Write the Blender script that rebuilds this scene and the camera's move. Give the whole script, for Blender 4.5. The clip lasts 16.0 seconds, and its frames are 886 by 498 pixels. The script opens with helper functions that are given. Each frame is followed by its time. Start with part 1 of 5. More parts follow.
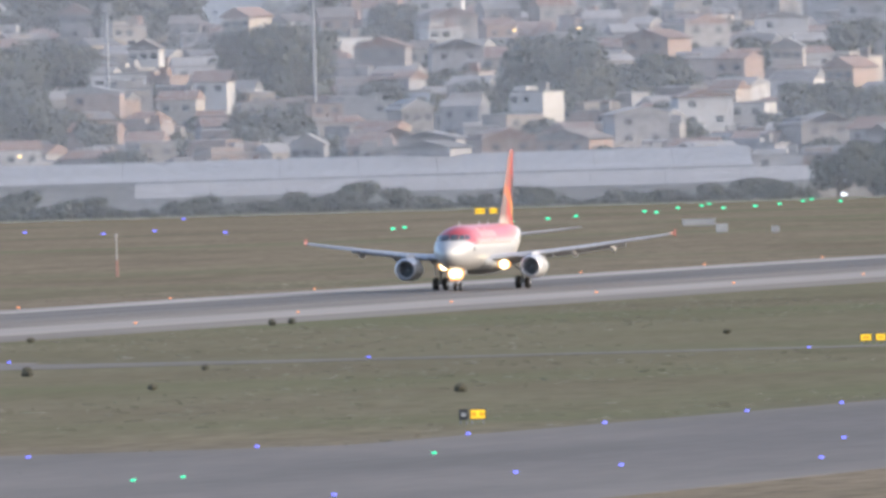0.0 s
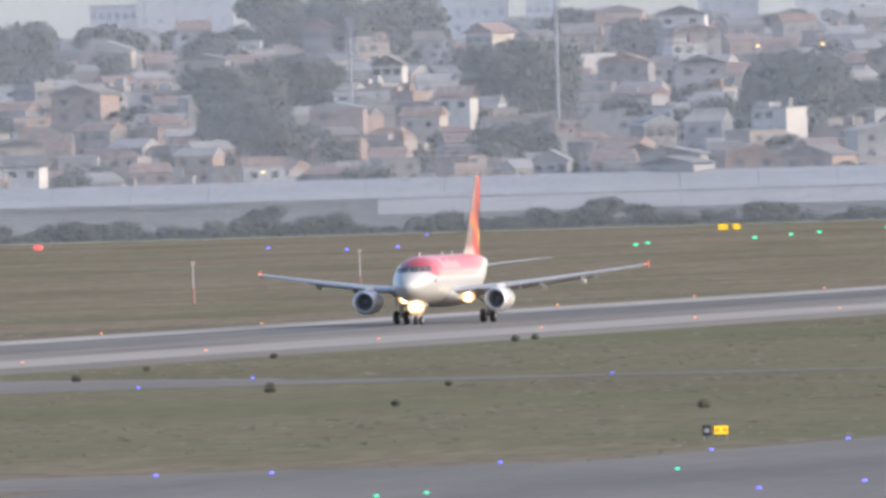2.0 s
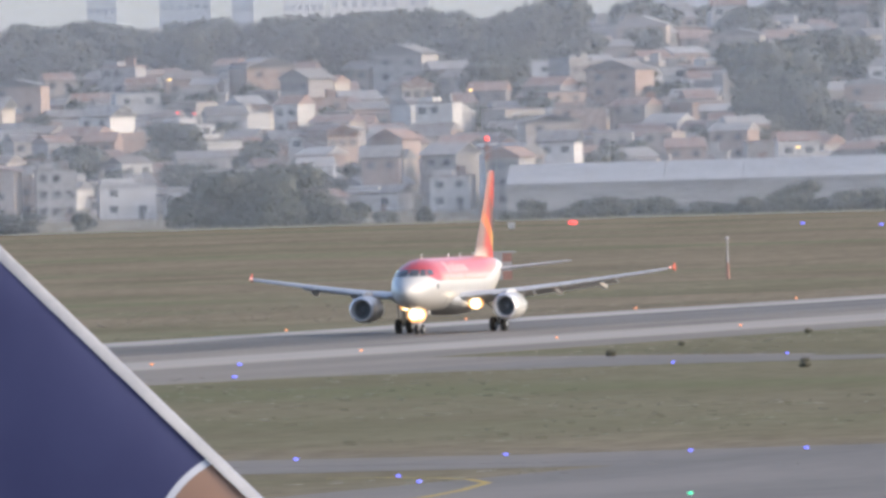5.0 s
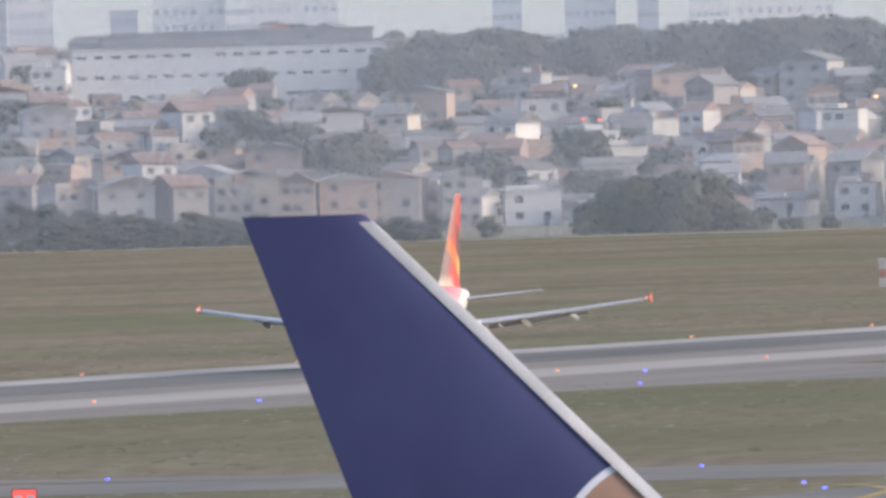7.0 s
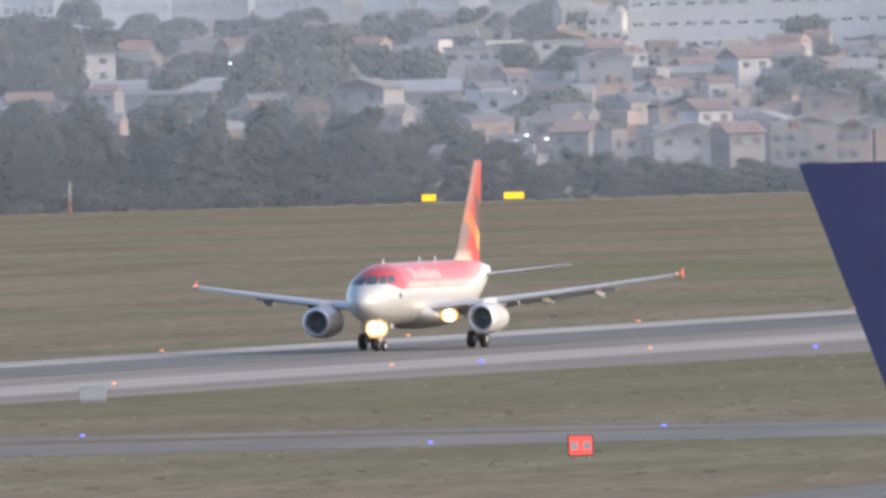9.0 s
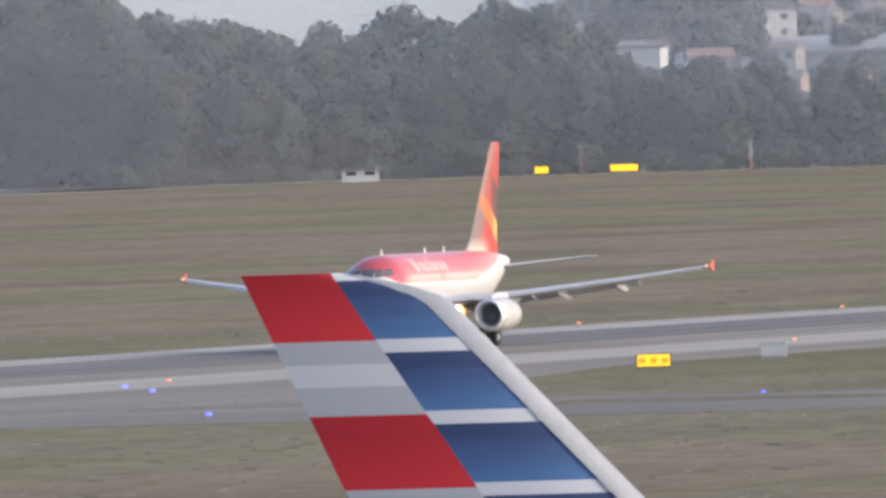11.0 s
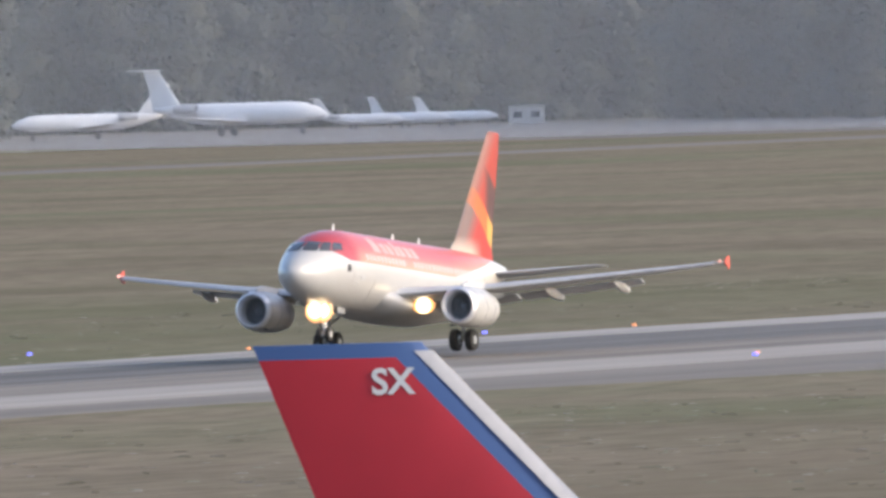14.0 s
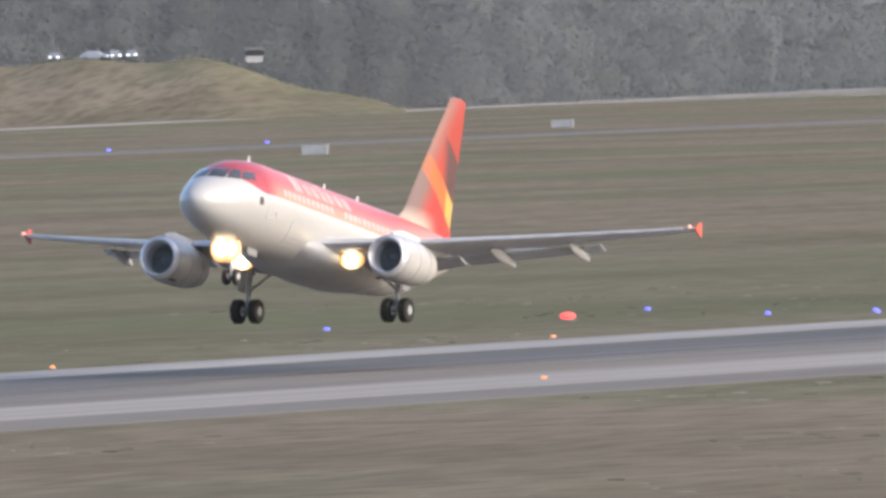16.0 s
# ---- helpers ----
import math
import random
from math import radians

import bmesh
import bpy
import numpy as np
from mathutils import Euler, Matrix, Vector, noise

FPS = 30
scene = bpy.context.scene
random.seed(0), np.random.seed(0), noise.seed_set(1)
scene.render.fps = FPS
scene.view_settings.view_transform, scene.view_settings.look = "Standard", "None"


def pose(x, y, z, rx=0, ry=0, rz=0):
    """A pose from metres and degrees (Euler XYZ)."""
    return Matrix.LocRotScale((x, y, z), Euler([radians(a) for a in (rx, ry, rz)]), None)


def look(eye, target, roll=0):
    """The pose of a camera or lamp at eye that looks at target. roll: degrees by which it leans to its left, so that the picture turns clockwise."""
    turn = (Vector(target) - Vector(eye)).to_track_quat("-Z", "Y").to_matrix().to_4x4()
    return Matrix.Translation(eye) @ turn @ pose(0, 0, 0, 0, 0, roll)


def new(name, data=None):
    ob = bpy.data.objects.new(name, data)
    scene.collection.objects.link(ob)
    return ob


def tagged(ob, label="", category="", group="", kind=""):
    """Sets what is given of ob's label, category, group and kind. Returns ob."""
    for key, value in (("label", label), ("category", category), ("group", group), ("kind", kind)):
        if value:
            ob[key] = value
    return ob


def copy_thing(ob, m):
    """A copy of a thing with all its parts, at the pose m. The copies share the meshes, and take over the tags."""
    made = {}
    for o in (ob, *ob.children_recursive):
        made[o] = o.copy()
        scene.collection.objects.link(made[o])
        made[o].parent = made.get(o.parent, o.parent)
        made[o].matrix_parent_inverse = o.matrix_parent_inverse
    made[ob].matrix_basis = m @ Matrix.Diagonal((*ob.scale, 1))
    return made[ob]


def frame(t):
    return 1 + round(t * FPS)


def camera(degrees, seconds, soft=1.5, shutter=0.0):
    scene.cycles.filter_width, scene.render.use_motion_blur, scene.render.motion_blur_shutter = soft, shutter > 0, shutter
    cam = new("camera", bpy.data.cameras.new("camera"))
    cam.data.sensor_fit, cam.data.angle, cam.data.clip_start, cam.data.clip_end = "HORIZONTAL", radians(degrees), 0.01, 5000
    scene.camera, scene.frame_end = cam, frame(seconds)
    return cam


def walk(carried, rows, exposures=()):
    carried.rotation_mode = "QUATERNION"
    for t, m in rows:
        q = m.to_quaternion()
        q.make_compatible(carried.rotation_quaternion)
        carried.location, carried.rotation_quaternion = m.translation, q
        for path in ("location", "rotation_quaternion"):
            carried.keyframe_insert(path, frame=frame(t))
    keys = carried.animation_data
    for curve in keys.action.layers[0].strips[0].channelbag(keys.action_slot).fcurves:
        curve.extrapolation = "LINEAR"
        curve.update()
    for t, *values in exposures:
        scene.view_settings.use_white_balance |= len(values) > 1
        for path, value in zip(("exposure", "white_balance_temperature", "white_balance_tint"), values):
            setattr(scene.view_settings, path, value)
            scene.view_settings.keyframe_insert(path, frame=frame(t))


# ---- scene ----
cam = camera(2.0738, 16.0, soft=3.3)
EYE_Z = 17.08


def aim(yaw, pitch, roll=-1.65):
    """A pose of the tripod head: degrees to the left of +Y, above the horizon, and lean."""
    return (Matrix.Translation((0, 0, EYE_Z)) @ Matrix.Rotation(radians(yaw), 4, "Z")
            @ Matrix.Rotation(radians(90 + pitch), 4, "X") @ Matrix.Rotation(radians(roll), 4, "Z"))


walk(cam, [
    (0, aim(12.1313, -0.3471)),
    (0.5, aim(12.2708, -0.3441)),
    (1, aim(12.4414, -0.2705)),
    (1.5, aim(12.5700, -0.2560)),
    (2, aim(12.6995, -0.2939)),
    (2.5, aim(12.9226, -0.3438)),
    (3, aim(13.1380, -0.3677)),
    (5.5, aim(14.1915, -0.3017)),
    (6, aim(14.4426, -0.2918)),
    (6.5, aim(14.6577, -0.2701)),
    (7, aim(14.9006, -0.2749)),
    (7.5, aim(15.1851, -0.2627)),
    (8, aim(15.5273, -0.2202)),
    (8.5, aim(15.8419, -0.2833)),
    (9, aim(16.2060, -0.3634)),
    (9.5, aim(16.5939, -0.4169)),
    (10, aim(16.9847, -0.4783)),
    (10.2, aim(17.1268, -0.4608)),
    (12.3, aim(19.0249, -0.4794)),
    (12.5, aim(19.2066, -0.4829)),
    (13, aim(19.7969, -0.4807)),
    (13.5, aim(20.2931, -0.4711)),
    (14, aim(20.9146, -0.5116)),
    (14.5, aim(21.6455, -0.5043)),
    (15, aim(22.2602, -0.5231)),
    (15.5, aim(22.9204, -0.5813)),
    (16, aim(23.6848, -0.5861)),
], [(0, 0.58, 6750, 10), (16, 0.58, 6750, 10)])

# ---- sky and sun: a veiled evening sky, the sun low beside the runway ----
world = bpy.data.worlds.new("sky")
scene.world = world
world.use_nodes = True
wn = world.node_tree
sky = wn.nodes.new("ShaderNodeTexSky")
sky.sky_type = "NISHITA"
sky.sun_disc = False
sky.sun_elevation = radians(24)
sky.sun_rotation = radians(84)
sky.air_density, sky.dust_density, sky.ozone_density = 0.6, 2.0, 1.0
wn.nodes["Background"].inputs["Strength"].default_value = 0.31
wn.links.new(sky.outputs["Color"], wn.nodes["Background"].inputs["Color"])
sun = new("sun", bpy.data.lights.new("sun", "SUN"))
sun.data.energy, sun.data.angle, sun.data.color = 0.48, radians(22), (1.0, 0.82, 0.62)
sun.matrix_world = look((0, 0, 0), (-0.88, -0.10, -0.44))

# ---- materials ----
def shader(name):
    m = bpy.data.materials.new(name)
    m.use_nodes = True
    return m, m.node_tree, m.node_tree.nodes["Principled BSDF"]


def node(nt, kind, **values):
    n = nt.nodes.new(kind)
    for k, v in values.items():
        if k == "op":
            n.operation = v
        else:
            n.inputs[int(k[1:])].default_value = v
    return n


def calc(nt, op, a, b=None):
    """A maths node; a and b are numbers or sockets."""
    n = nt.nodes.new("ShaderNodeMath")
    n.operation = op
    for i, v in enumerate((a, b)):
        if v is None:
            continue
        if isinstance(v, (int, float)):
            n.inputs[i].default_value = v
        else:
            nt.links.new(v, n.inputs[i])
    return n.outputs[0]


def blend(nt, fac, a, b):
    n = nt.nodes.new("ShaderNodeMix")
    n.data_type = "RGBA"
    for i, v in ((0, fac), (6, a), (7, b)):
        if isinstance(v, (int, float)):
            n.inputs[i].default_value = v
        elif isinstance(v, tuple):
            n.inputs[i].default_value = (*v, 1)
        else:
            nt.links.new(v, n.inputs[i])
    return n.outputs[2]


def noisy(nt, scale, detail=4.0, coords=None, stretch=None):
    n = nt.nodes.new("ShaderNodeTexNoise")
    n.inputs["Scale"].default_value, n.inputs["Detail"].default_value = scale, detail
    src = coords
    if src is None:
        src = nt.nodes.new("ShaderNodeTexCoord").outputs["Object"]
    if stretch:
        mp = nt.nodes.new("ShaderNodeMapping")
        mp.inputs["Scale"].default_value = stretch
        nt.links.new(src, mp.inputs["Vector"])
        src = mp.outputs[0]
    nt.links.new(src, n.inputs["Vector"])
    return n.outputs["Fac"]


def ramp(nt, fac, lo, hi):
    n = nt.nodes.new("ShaderNodeMapRange")
    n.inputs[1].default_value, n.inputs[2].default_value = lo, hi
    nt.links.new(fac, n.inputs[0])
    return n.outputs[0]


def relief(nt, bsdf, height, strength, dist=0.05):
    b = nt.nodes.new("ShaderNodeBump")
    b.inputs["Strength"].default_value, b.inputs["Distance"].default_value = strength, dist
    nt.links.new(height, b.inputs["Height"])
    nt.links.new(b.outputs[0], bsdf.inputs["Normal"])


def plain(name, a, b=None, rough=0.6, metal=0.0, scale=2.0, fine=20.0, bump=0.1, vary=0.0, stretch=None, spec=0.5):
    """A worn surface: two colours mixed by noise at two scales, with fine relief."""
    m, nt, bs = shader(name)
    b = b or tuple(c * 0.75 for c in a)
    n1, n2 = noisy(nt, scale, stretch=stretch), noisy(nt, fine, stretch=stretch)
    f = ramp(nt, calc(nt, "ADD", calc(nt, "MULTIPLY", n1, 0.65), calc(nt, "MULTIPLY", n2, 0.35)), 0.36, 0.64)
    col = blend(nt, f, a, b)
    if vary:
        r = nt.nodes.new("ShaderNodeObjectInfo").outputs["Random"]
        hs = nt.nodes.new("ShaderNodeHueSaturation")
        nt.links.new(calc(nt, "ADD", 1 - vary, calc(nt, "MULTIPLY", r, 2 * vary)), hs.inputs["Value"])
        nt.links.new(col, hs.inputs["Color"])
        col = hs.outputs[0]
    nt.links.new(col, bs.inputs["Base Color"])
    bs.inputs["Roughness"].default_value, bs.inputs["Metallic"].default_value = rough, metal
    bs.inputs["Specular IOR Level"].default_value = spec
    if bump:
        relief(nt, bs, n2, bump)
    return m


def glow(name, colour, strength):
    m, nt, bs = shader(name)
    bs.inputs["Base Color"].default_value = (*[min(1, c) for c in colour], 1)
    bs.inputs["Emission Color"].default_value = (*colour, 1)
    bs.inputs["Emission Strength"].default_value = strength
    return m


def lamp_face(name):
    """A lamp lens with its glare painted in: white-hot middle, amber halo towards the rim."""
    m, nt, bs = shader(name)
    ln = nt.nodes.new("ShaderNodeVectorMath")
    ln.operation = "LENGTH"
    nt.links.new(nt.nodes.new("ShaderNodeTexCoord").outputs["Object"], ln.inputs[0])
    cr = nt.nodes.new("ShaderNodeValToRGB")
    el = cr.color_ramp.elements
    el[0].position, el[0].color = 0.16, (1.0, 0.95, 0.84, 1)
    el[1].position, el[1].color = 0.64, (0.09, 0.034, 0.008, 1)
    for p, c in ((0.32, (1.0, 0.80, 0.48, 1)), (0.44, (0.34, 0.165, 0.045, 1))):
        e = el.new(p)
        e.color = c
    nt.links.new(ln.outputs["Value"], cr.inputs[0])
    nt.links.new(cr.outputs[0], bs.inputs["Emission Color"])
    bs.inputs["Emission Strength"].default_value = 4.5
    bs.inputs["Base Color"].default_value = (0.5, 0.4, 0.3, 1)
    return m


def palette(name, colours, rough=0.8, scale=0.6):
    """Paint that differs from house to house."""
    m, nt, bs = shader(name)
    r = nt.nodes.new("ShaderNodeObjectInfo").outputs["Random"]
    cr = nt.nodes.new("ShaderNodeValToRGB")
    cr.color_ramp.interpolation = "CONSTANT"
    el = cr.color_ramp.elements
    while len(el) < len(colours):
        el.new(0.5)
    for i, c in enumerate(colours):
        el[i].position = i / len(colours)
        el[i].color = (*c, 1)
    nt.links.new(r, cr.inputs[0])
    n1, n2 = noisy(nt, scale), noisy(nt, scale * 8)
    f = ramp(nt, calc(nt, "ADD", calc(nt, "MULTIPLY", n1, 0.6), calc(nt, "MULTIPLY", n2, 0.4)), 0.35, 0.7)
    col = blend(nt, calc(nt, "MULTIPLY", f, 0.4), cr.outputs[0], (0.16, 0.15, 0.14))
    nt.links.new(col, bs.inputs["Base Color"])
    bs.inputs["Roughness"].default_value = rough
    return m


def grass_material():
    m, nt, bs = shader("dry_grass")
    long = (1, 0.22, 1)
    big, mid, small = noisy(nt, 0.012, 5), noisy(nt, 0.09, 6, stretch=long), noisy(nt, 0.7, 6, stretch=long)
    col = blend(nt, ramp(nt, big, 0.36, 0.64), (0.226, 0.19, 0.142), (0.18, 0.163, 0.112))
    col = blend(nt, calc(nt, "MULTIPLY", ramp(nt, mid, 0.48, 0.62), 0.7), col, (0.255, 0.215, 0.16))
    col = blend(nt, calc(nt, "MULTIPLY", ramp(nt, small, 0.42, 0.66), 0.6), col, (0.10, 0.09, 0.062))
    green = noisy(nt, 0.006, 3)
    col = blend(nt, calc(nt, "MULTIPLY", ramp(nt, green, 0.5, 0.68), 0.5), col, (0.14, 0.16, 0.095))
    sep = nt.nodes.new("ShaderNodeSeparateXYZ")
    nt.links.new(nt.nodes.new("ShaderNodeTexCoord").outputs["Object"], sep.inputs[0])
    x, y = sep.outputs[0], sep.outputs[1]
    ragged = calc(nt, "MULTIPLY", calc(nt, "SUBTRACT", noisy(nt, 0.03, 4), 0.5), 160)
    wet = calc(nt, "MULTIPLY", ramp(nt, x, -432, -412), ramp(nt, calc(nt, "ADD", y, ragged), 1180, 1300))      # greener strip before the runway
    wet2 = calc(nt, "MULTIPLY", calc(nt, "MULTIPLY", ramp(nt, x, -700, -600), ramp(nt, x, -470, -500)), calc(nt, "MULTIPLY", ramp(nt, calc(nt, "ADD", y, ragged), 1650, 1450), 0.85))
    col = blend(nt, calc(nt, "MULTIPLY", calc(nt, "MAXIMUM", wet, wet2), calc(nt, "ADD", 0.0, calc(nt, "MULTIPLY", mid, 0.75))), col, (0.115, 0.13, 0.075))
    bare = calc(nt, "MULTIPLY", calc(nt, "MULTIPLY", ramp(nt, x, -345, -325), ramp(nt, calc(nt, "ADD", y, ragged), 1020, 930)), ramp(nt, mid, 0.35, 0.6))   # worn tan ground
    col = blend(nt, calc(nt, "MULTIPLY", bare, 0.7), col, (0.165, 0.14, 0.10))
    col = blend(nt, calc(nt, "MULTIPLY", ramp(nt, noisy(nt, 0.02, 5, stretch=(1.6, 0.5, 1)), 0.5, 0.68), 0.4), col, (0.115, 0.103, 0.072))
    nt.links.new(col, bs.inputs["Base Color"])
    bs.inputs["Roughness"].default_value = 0.95
    bs.inputs["Specular IOR Level"].default_value = 0.0
    relief(nt, bs, small, 0.6, 0.3)
    return m


def foliage(name, a, b, scale):
    """Matt leaves with a pale blue sheen that imitates haze, uneven from spray to spray and from tree to tree."""
    m, nt, bs = shader(name)
    f = ramp(nt, calc(nt, "ADD", calc(nt, "MULTIPLY", noisy(nt, scale), 0.6), calc(nt, "MULTIPLY", nt.nodes.new("ShaderNodeNewGeometry").outputs["Random Per Island"], 0.4)), 0.3, 0.7)
    hs = nt.nodes.new("ShaderNodeHueSaturation")
    nt.links.new(calc(nt, "ADD", 0.92, calc(nt, "MULTIPLY", nt.nodes.new("ShaderNodeObjectInfo").outputs["Random"], 0.16)), hs.inputs["Value"])
    nt.links.new(blend(nt, f, a, b), hs.inputs["Color"])
    nt.links.new(hs.outputs[0], bs.inputs["Base Color"])
    bs.inputs["Roughness"].default_value = 0.7
    bs.inputs["Sheen Weight"].default_value = 0.1
    bs.inputs["Sheen Tint"].default_value = (0.78, 0.87, 1.0, 1)
    thin = nt.nodes.new("ShaderNodeBsdfTranslucent")
    nt.links.new(hs.outputs[0], thin.inputs[0])
    both = nt.nodes.new("ShaderNodeMixShader")
    both.inputs[0].default_value = 0.35
    nt.links.new(bs.outputs[0], both.inputs[1])
    nt.links.new(thin.outputs[0], both.inputs[2])
    nt.links.new(both.outputs[0], nt.nodes["Material Output"].inputs["Surface"])
    return m


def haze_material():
    """White stand-in for haze, half diffuse, half translucent: scatters the daylight forwards and back."""
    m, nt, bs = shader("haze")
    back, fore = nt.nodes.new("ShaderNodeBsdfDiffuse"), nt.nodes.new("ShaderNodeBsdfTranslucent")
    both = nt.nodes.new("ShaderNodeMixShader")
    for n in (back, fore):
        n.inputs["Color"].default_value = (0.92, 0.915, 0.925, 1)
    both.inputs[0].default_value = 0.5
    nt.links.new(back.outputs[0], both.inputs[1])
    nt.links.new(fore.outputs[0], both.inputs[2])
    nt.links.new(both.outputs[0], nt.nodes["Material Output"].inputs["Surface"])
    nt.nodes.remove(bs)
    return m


M = {}
M["grass"] = grass_material()
M["asphalt"] = plain("asphalt", (0.26, 0.232, 0.198), (0.15, 0.135, 0.117), 0.75, scale=0.12, fine=0.8, stretch=(4, 0.1, 1), spec=0.04)
M["rubber_asphalt"] = plain("rubber_marked_asphalt", (0.076, 0.067, 0.056), (0.195, 0.173, 0.147), 0.6, scale=0.16, fine=0.9, stretch=(3, 0.03, 1), spec=0.04)
M["pale_asphalt"] = plain("worn_pale_asphalt", (0.37, 0.335, 0.292), (0.26, 0.236, 0.206), 0.75, scale=0.12, fine=0.7, stretch=(3, 0.05, 1), spec=0.04)
M["shoulder"] = plain("pale_shoulder", (0.235, 0.211, 0.182), (0.17, 0.154, 0.134), 0.85, scale=0.06, fine=1.2, stretch=(2, 0.1, 1), spec=0.04)
M["line"] = plain("weathered_edge_strip", (0.40, 0.375, 0.34), (0.24, 0.225, 0.205), 0.8, scale=0.1, fine=1.0, stretch=(2, 0.1, 1), spec=0.04)
M["taxi"] = plain("taxiway_asphalt", (0.192, 0.174, 0.153), (0.13, 0.119, 0.105), 0.7, scale=0.03, fine=0.4, stretch=(2, 0.3, 1), spec=0.04)
M["yellow_paint"] = plain("yellow_paint", (0.45, 0.33, 0.10), rough=0.7, spec=0.04)
M["leaf"] = foliage("foliage", (0.075, 0.085, 0.06), (0.05, 0.058, 0.042), 0.4)
M["leaf_dark"] = foliage("wood_foliage", (0.085, 0.095, 0.075), (0.065, 0.075, 0.06), 0.12)
M["haze"] = haze_material()
M["dry_shrub"] = foliage("dry_shrub_foliage", (0.15, 0.14, 0.095), (0.11, 0.105, 0.07), 2.0)
M["bark"] = plain("bark", (0.10, 0.085, 0.07), rough=0.9)
M["white"] = plain("white_aircraft_paint", (0.44, 0.44, 0.43), (0.34, 0.34, 0.335), 0.3, scale=0.8, fine=6, bump=0.0)
M["grey"] = plain("light_grey_paint", (0.46, 0.47, 0.48), (0.38, 0.39, 0.40), 0.4, scale=0.6, fine=5, bump=0.0)
M["midgrey"] = plain("mid_grey_paint", (0.25, 0.26, 0.27), rough=0.5, bump=0.0)
M["dark"] = plain("dark_metal", (0.035, 0.035, 0.04), rough=0.5, bump=0.0)
M["lip"] = plain("polished_metal", (0.75, 0.75, 0.76), (0.62, 0.62, 0.64), 0.42, 0.55, bump=0.0)
M["tyre"] = plain("tyre_rubber", (0.025, 0.024, 0.024), rough=0.85)
M["red_paint"] = plain("red_paint", (0.62, 0.055, 0.04), (0.52, 0.045, 0.035), 0.35, bump=0.0)
M["glass"] = plain("cockpit_glass", (0.07, 0.075, 0.085), rough=0.08, bump=0.0)
M["landing"] = lamp_face("landing_lamp")
M["concrete"] = plain("concrete", (0.42, 0.41, 0.39), (0.33, 0.32, 0.31), 0.85, scale=0.15, fine=2)
M["roofwhite"] = plain("white_sheet_roof", (0.29, 0.28, 0.265), (0.21, 0.205, 0.195), 0.6, scale=0.05, fine=1.0)
M["window"] = plain("window_glass", (0.07, 0.075, 0.08), rough=0.25, bump=0.0)
M["tower_window"] = plain("tower_glazing", (0.28, 0.28, 0.29), rough=0.3, bump=0.0)
M["wall"] = palette("house_wall", [(0.34, 0.29, 0.25), (0.24, 0.22, 0.20), (0.46, 0.44, 0.41), (0.30, 0.215, 0.17), (0.26, 0.255, 0.26), (0.38, 0.33, 0.27), (0.21, 0.19, 0.18), (0.30, 0.285, 0.27), (0.27, 0.19, 0.15), (0.50, 0.48, 0.46)])
M["roof"] = palette("house_roof", [(0.20, 0.115, 0.08), (0.15, 0.145, 0.14), (0.22, 0.135, 0.10), (0.12, 0.118, 0.115), (0.24, 0.23, 0.22), (0.17, 0.105, 0.08), (0.14, 0.12, 0.105), (0.28, 0.27, 0.26)])
M["tower"] = palette("tower_wall", [(0.62, 0.60, 0.57), (0.52, 0.51, 0.52), (0.66, 0.63, 0.58), (0.56, 0.53, 0.50)])
M["blue"] = glow("blue_lamp", (0.16, 0.18, 1.0), 1.1)
M["green"] = glow("green_lamp", (0.03, 0.75, 0.36), 0.9)
M["orange"] = glow("edge_lamp", (1.0, 0.36, 0.14), 0.5)
M["redlamp"] = glow("red_lamp", (1.0, 0.10, 0.09), 1.0)
M["whitelamp"] = glow("white_lamp", (0.8, 0.88, 1.0), 2.0)
M["amber"] = glow("amber_lamp", (1.0, 0.66, 0.25), 1.5)
M["sign_yellow"] = glow("lit_yellow_face", (0.95, 0.58, 0.03), 0.5)
M["sign_red"] = glow("lit_red_face", (0.95, 0.10, 0.08), 0.45)

# ---- mesh helpers ----
def mesh_of(name, bm, mats, smooth=None):
    me = bpy.data.meshes.new(name)
    bmesh.ops.recalc_face_normals(bm, faces=bm.faces)
    bm.to_mesh(me)
    bm.free()
    for mt in (mats if isinstance(mats, (list, tuple)) else [mats]):
        me.materials.append(mt)
    if smooth:
        me.shade_smooth()
        me.set_sharp_from_angle(angle=radians(smooth))
    return me


def part(name, bm, material, parent, label="", smooth=None):
    ob = new(name, mesh_of(name, bm, material, smooth))
    ob.parent = parent
    if label:
        tagged(ob, label)
    return ob


def again(ob, parent, m=None):
    """Another part on the same mesh."""
    o = new(ob.name.split(".")[0], ob.data)
    o.parent = parent
    if m is not None:
        o.matrix_basis = m
    return o


def thing(name, bm, material, label, category, group="", kind="", smooth=None):
    return tagged(new(name, mesh_of(name, bm, material, smooth)), label, category, group, kind)


def empty(name, label, category, group="", kind="", at=None):
    ob = tagged(new(name), label, category, group, kind)
    if at is not None:
        ob.matrix_basis = at
    return ob


def box(bm, x0, y0, z0, x1, y1, z1, bevel=0.0):
    r = bmesh.ops.create_cube(bm, size=1.0, matrix=Matrix.LocRotScale(((x0 + x1) / 2, (y0 + y1) / 2, (z0 + z1) / 2), None, (x1 - x0, y1 - y0, z1 - z0)))
    if bevel:
        es = list({e for v in r["verts"] for e in v.link_edges})
        bmesh.ops.bevel(bm, geom=es, offset=bevel, segments=2, affect="EDGES")
    return bm


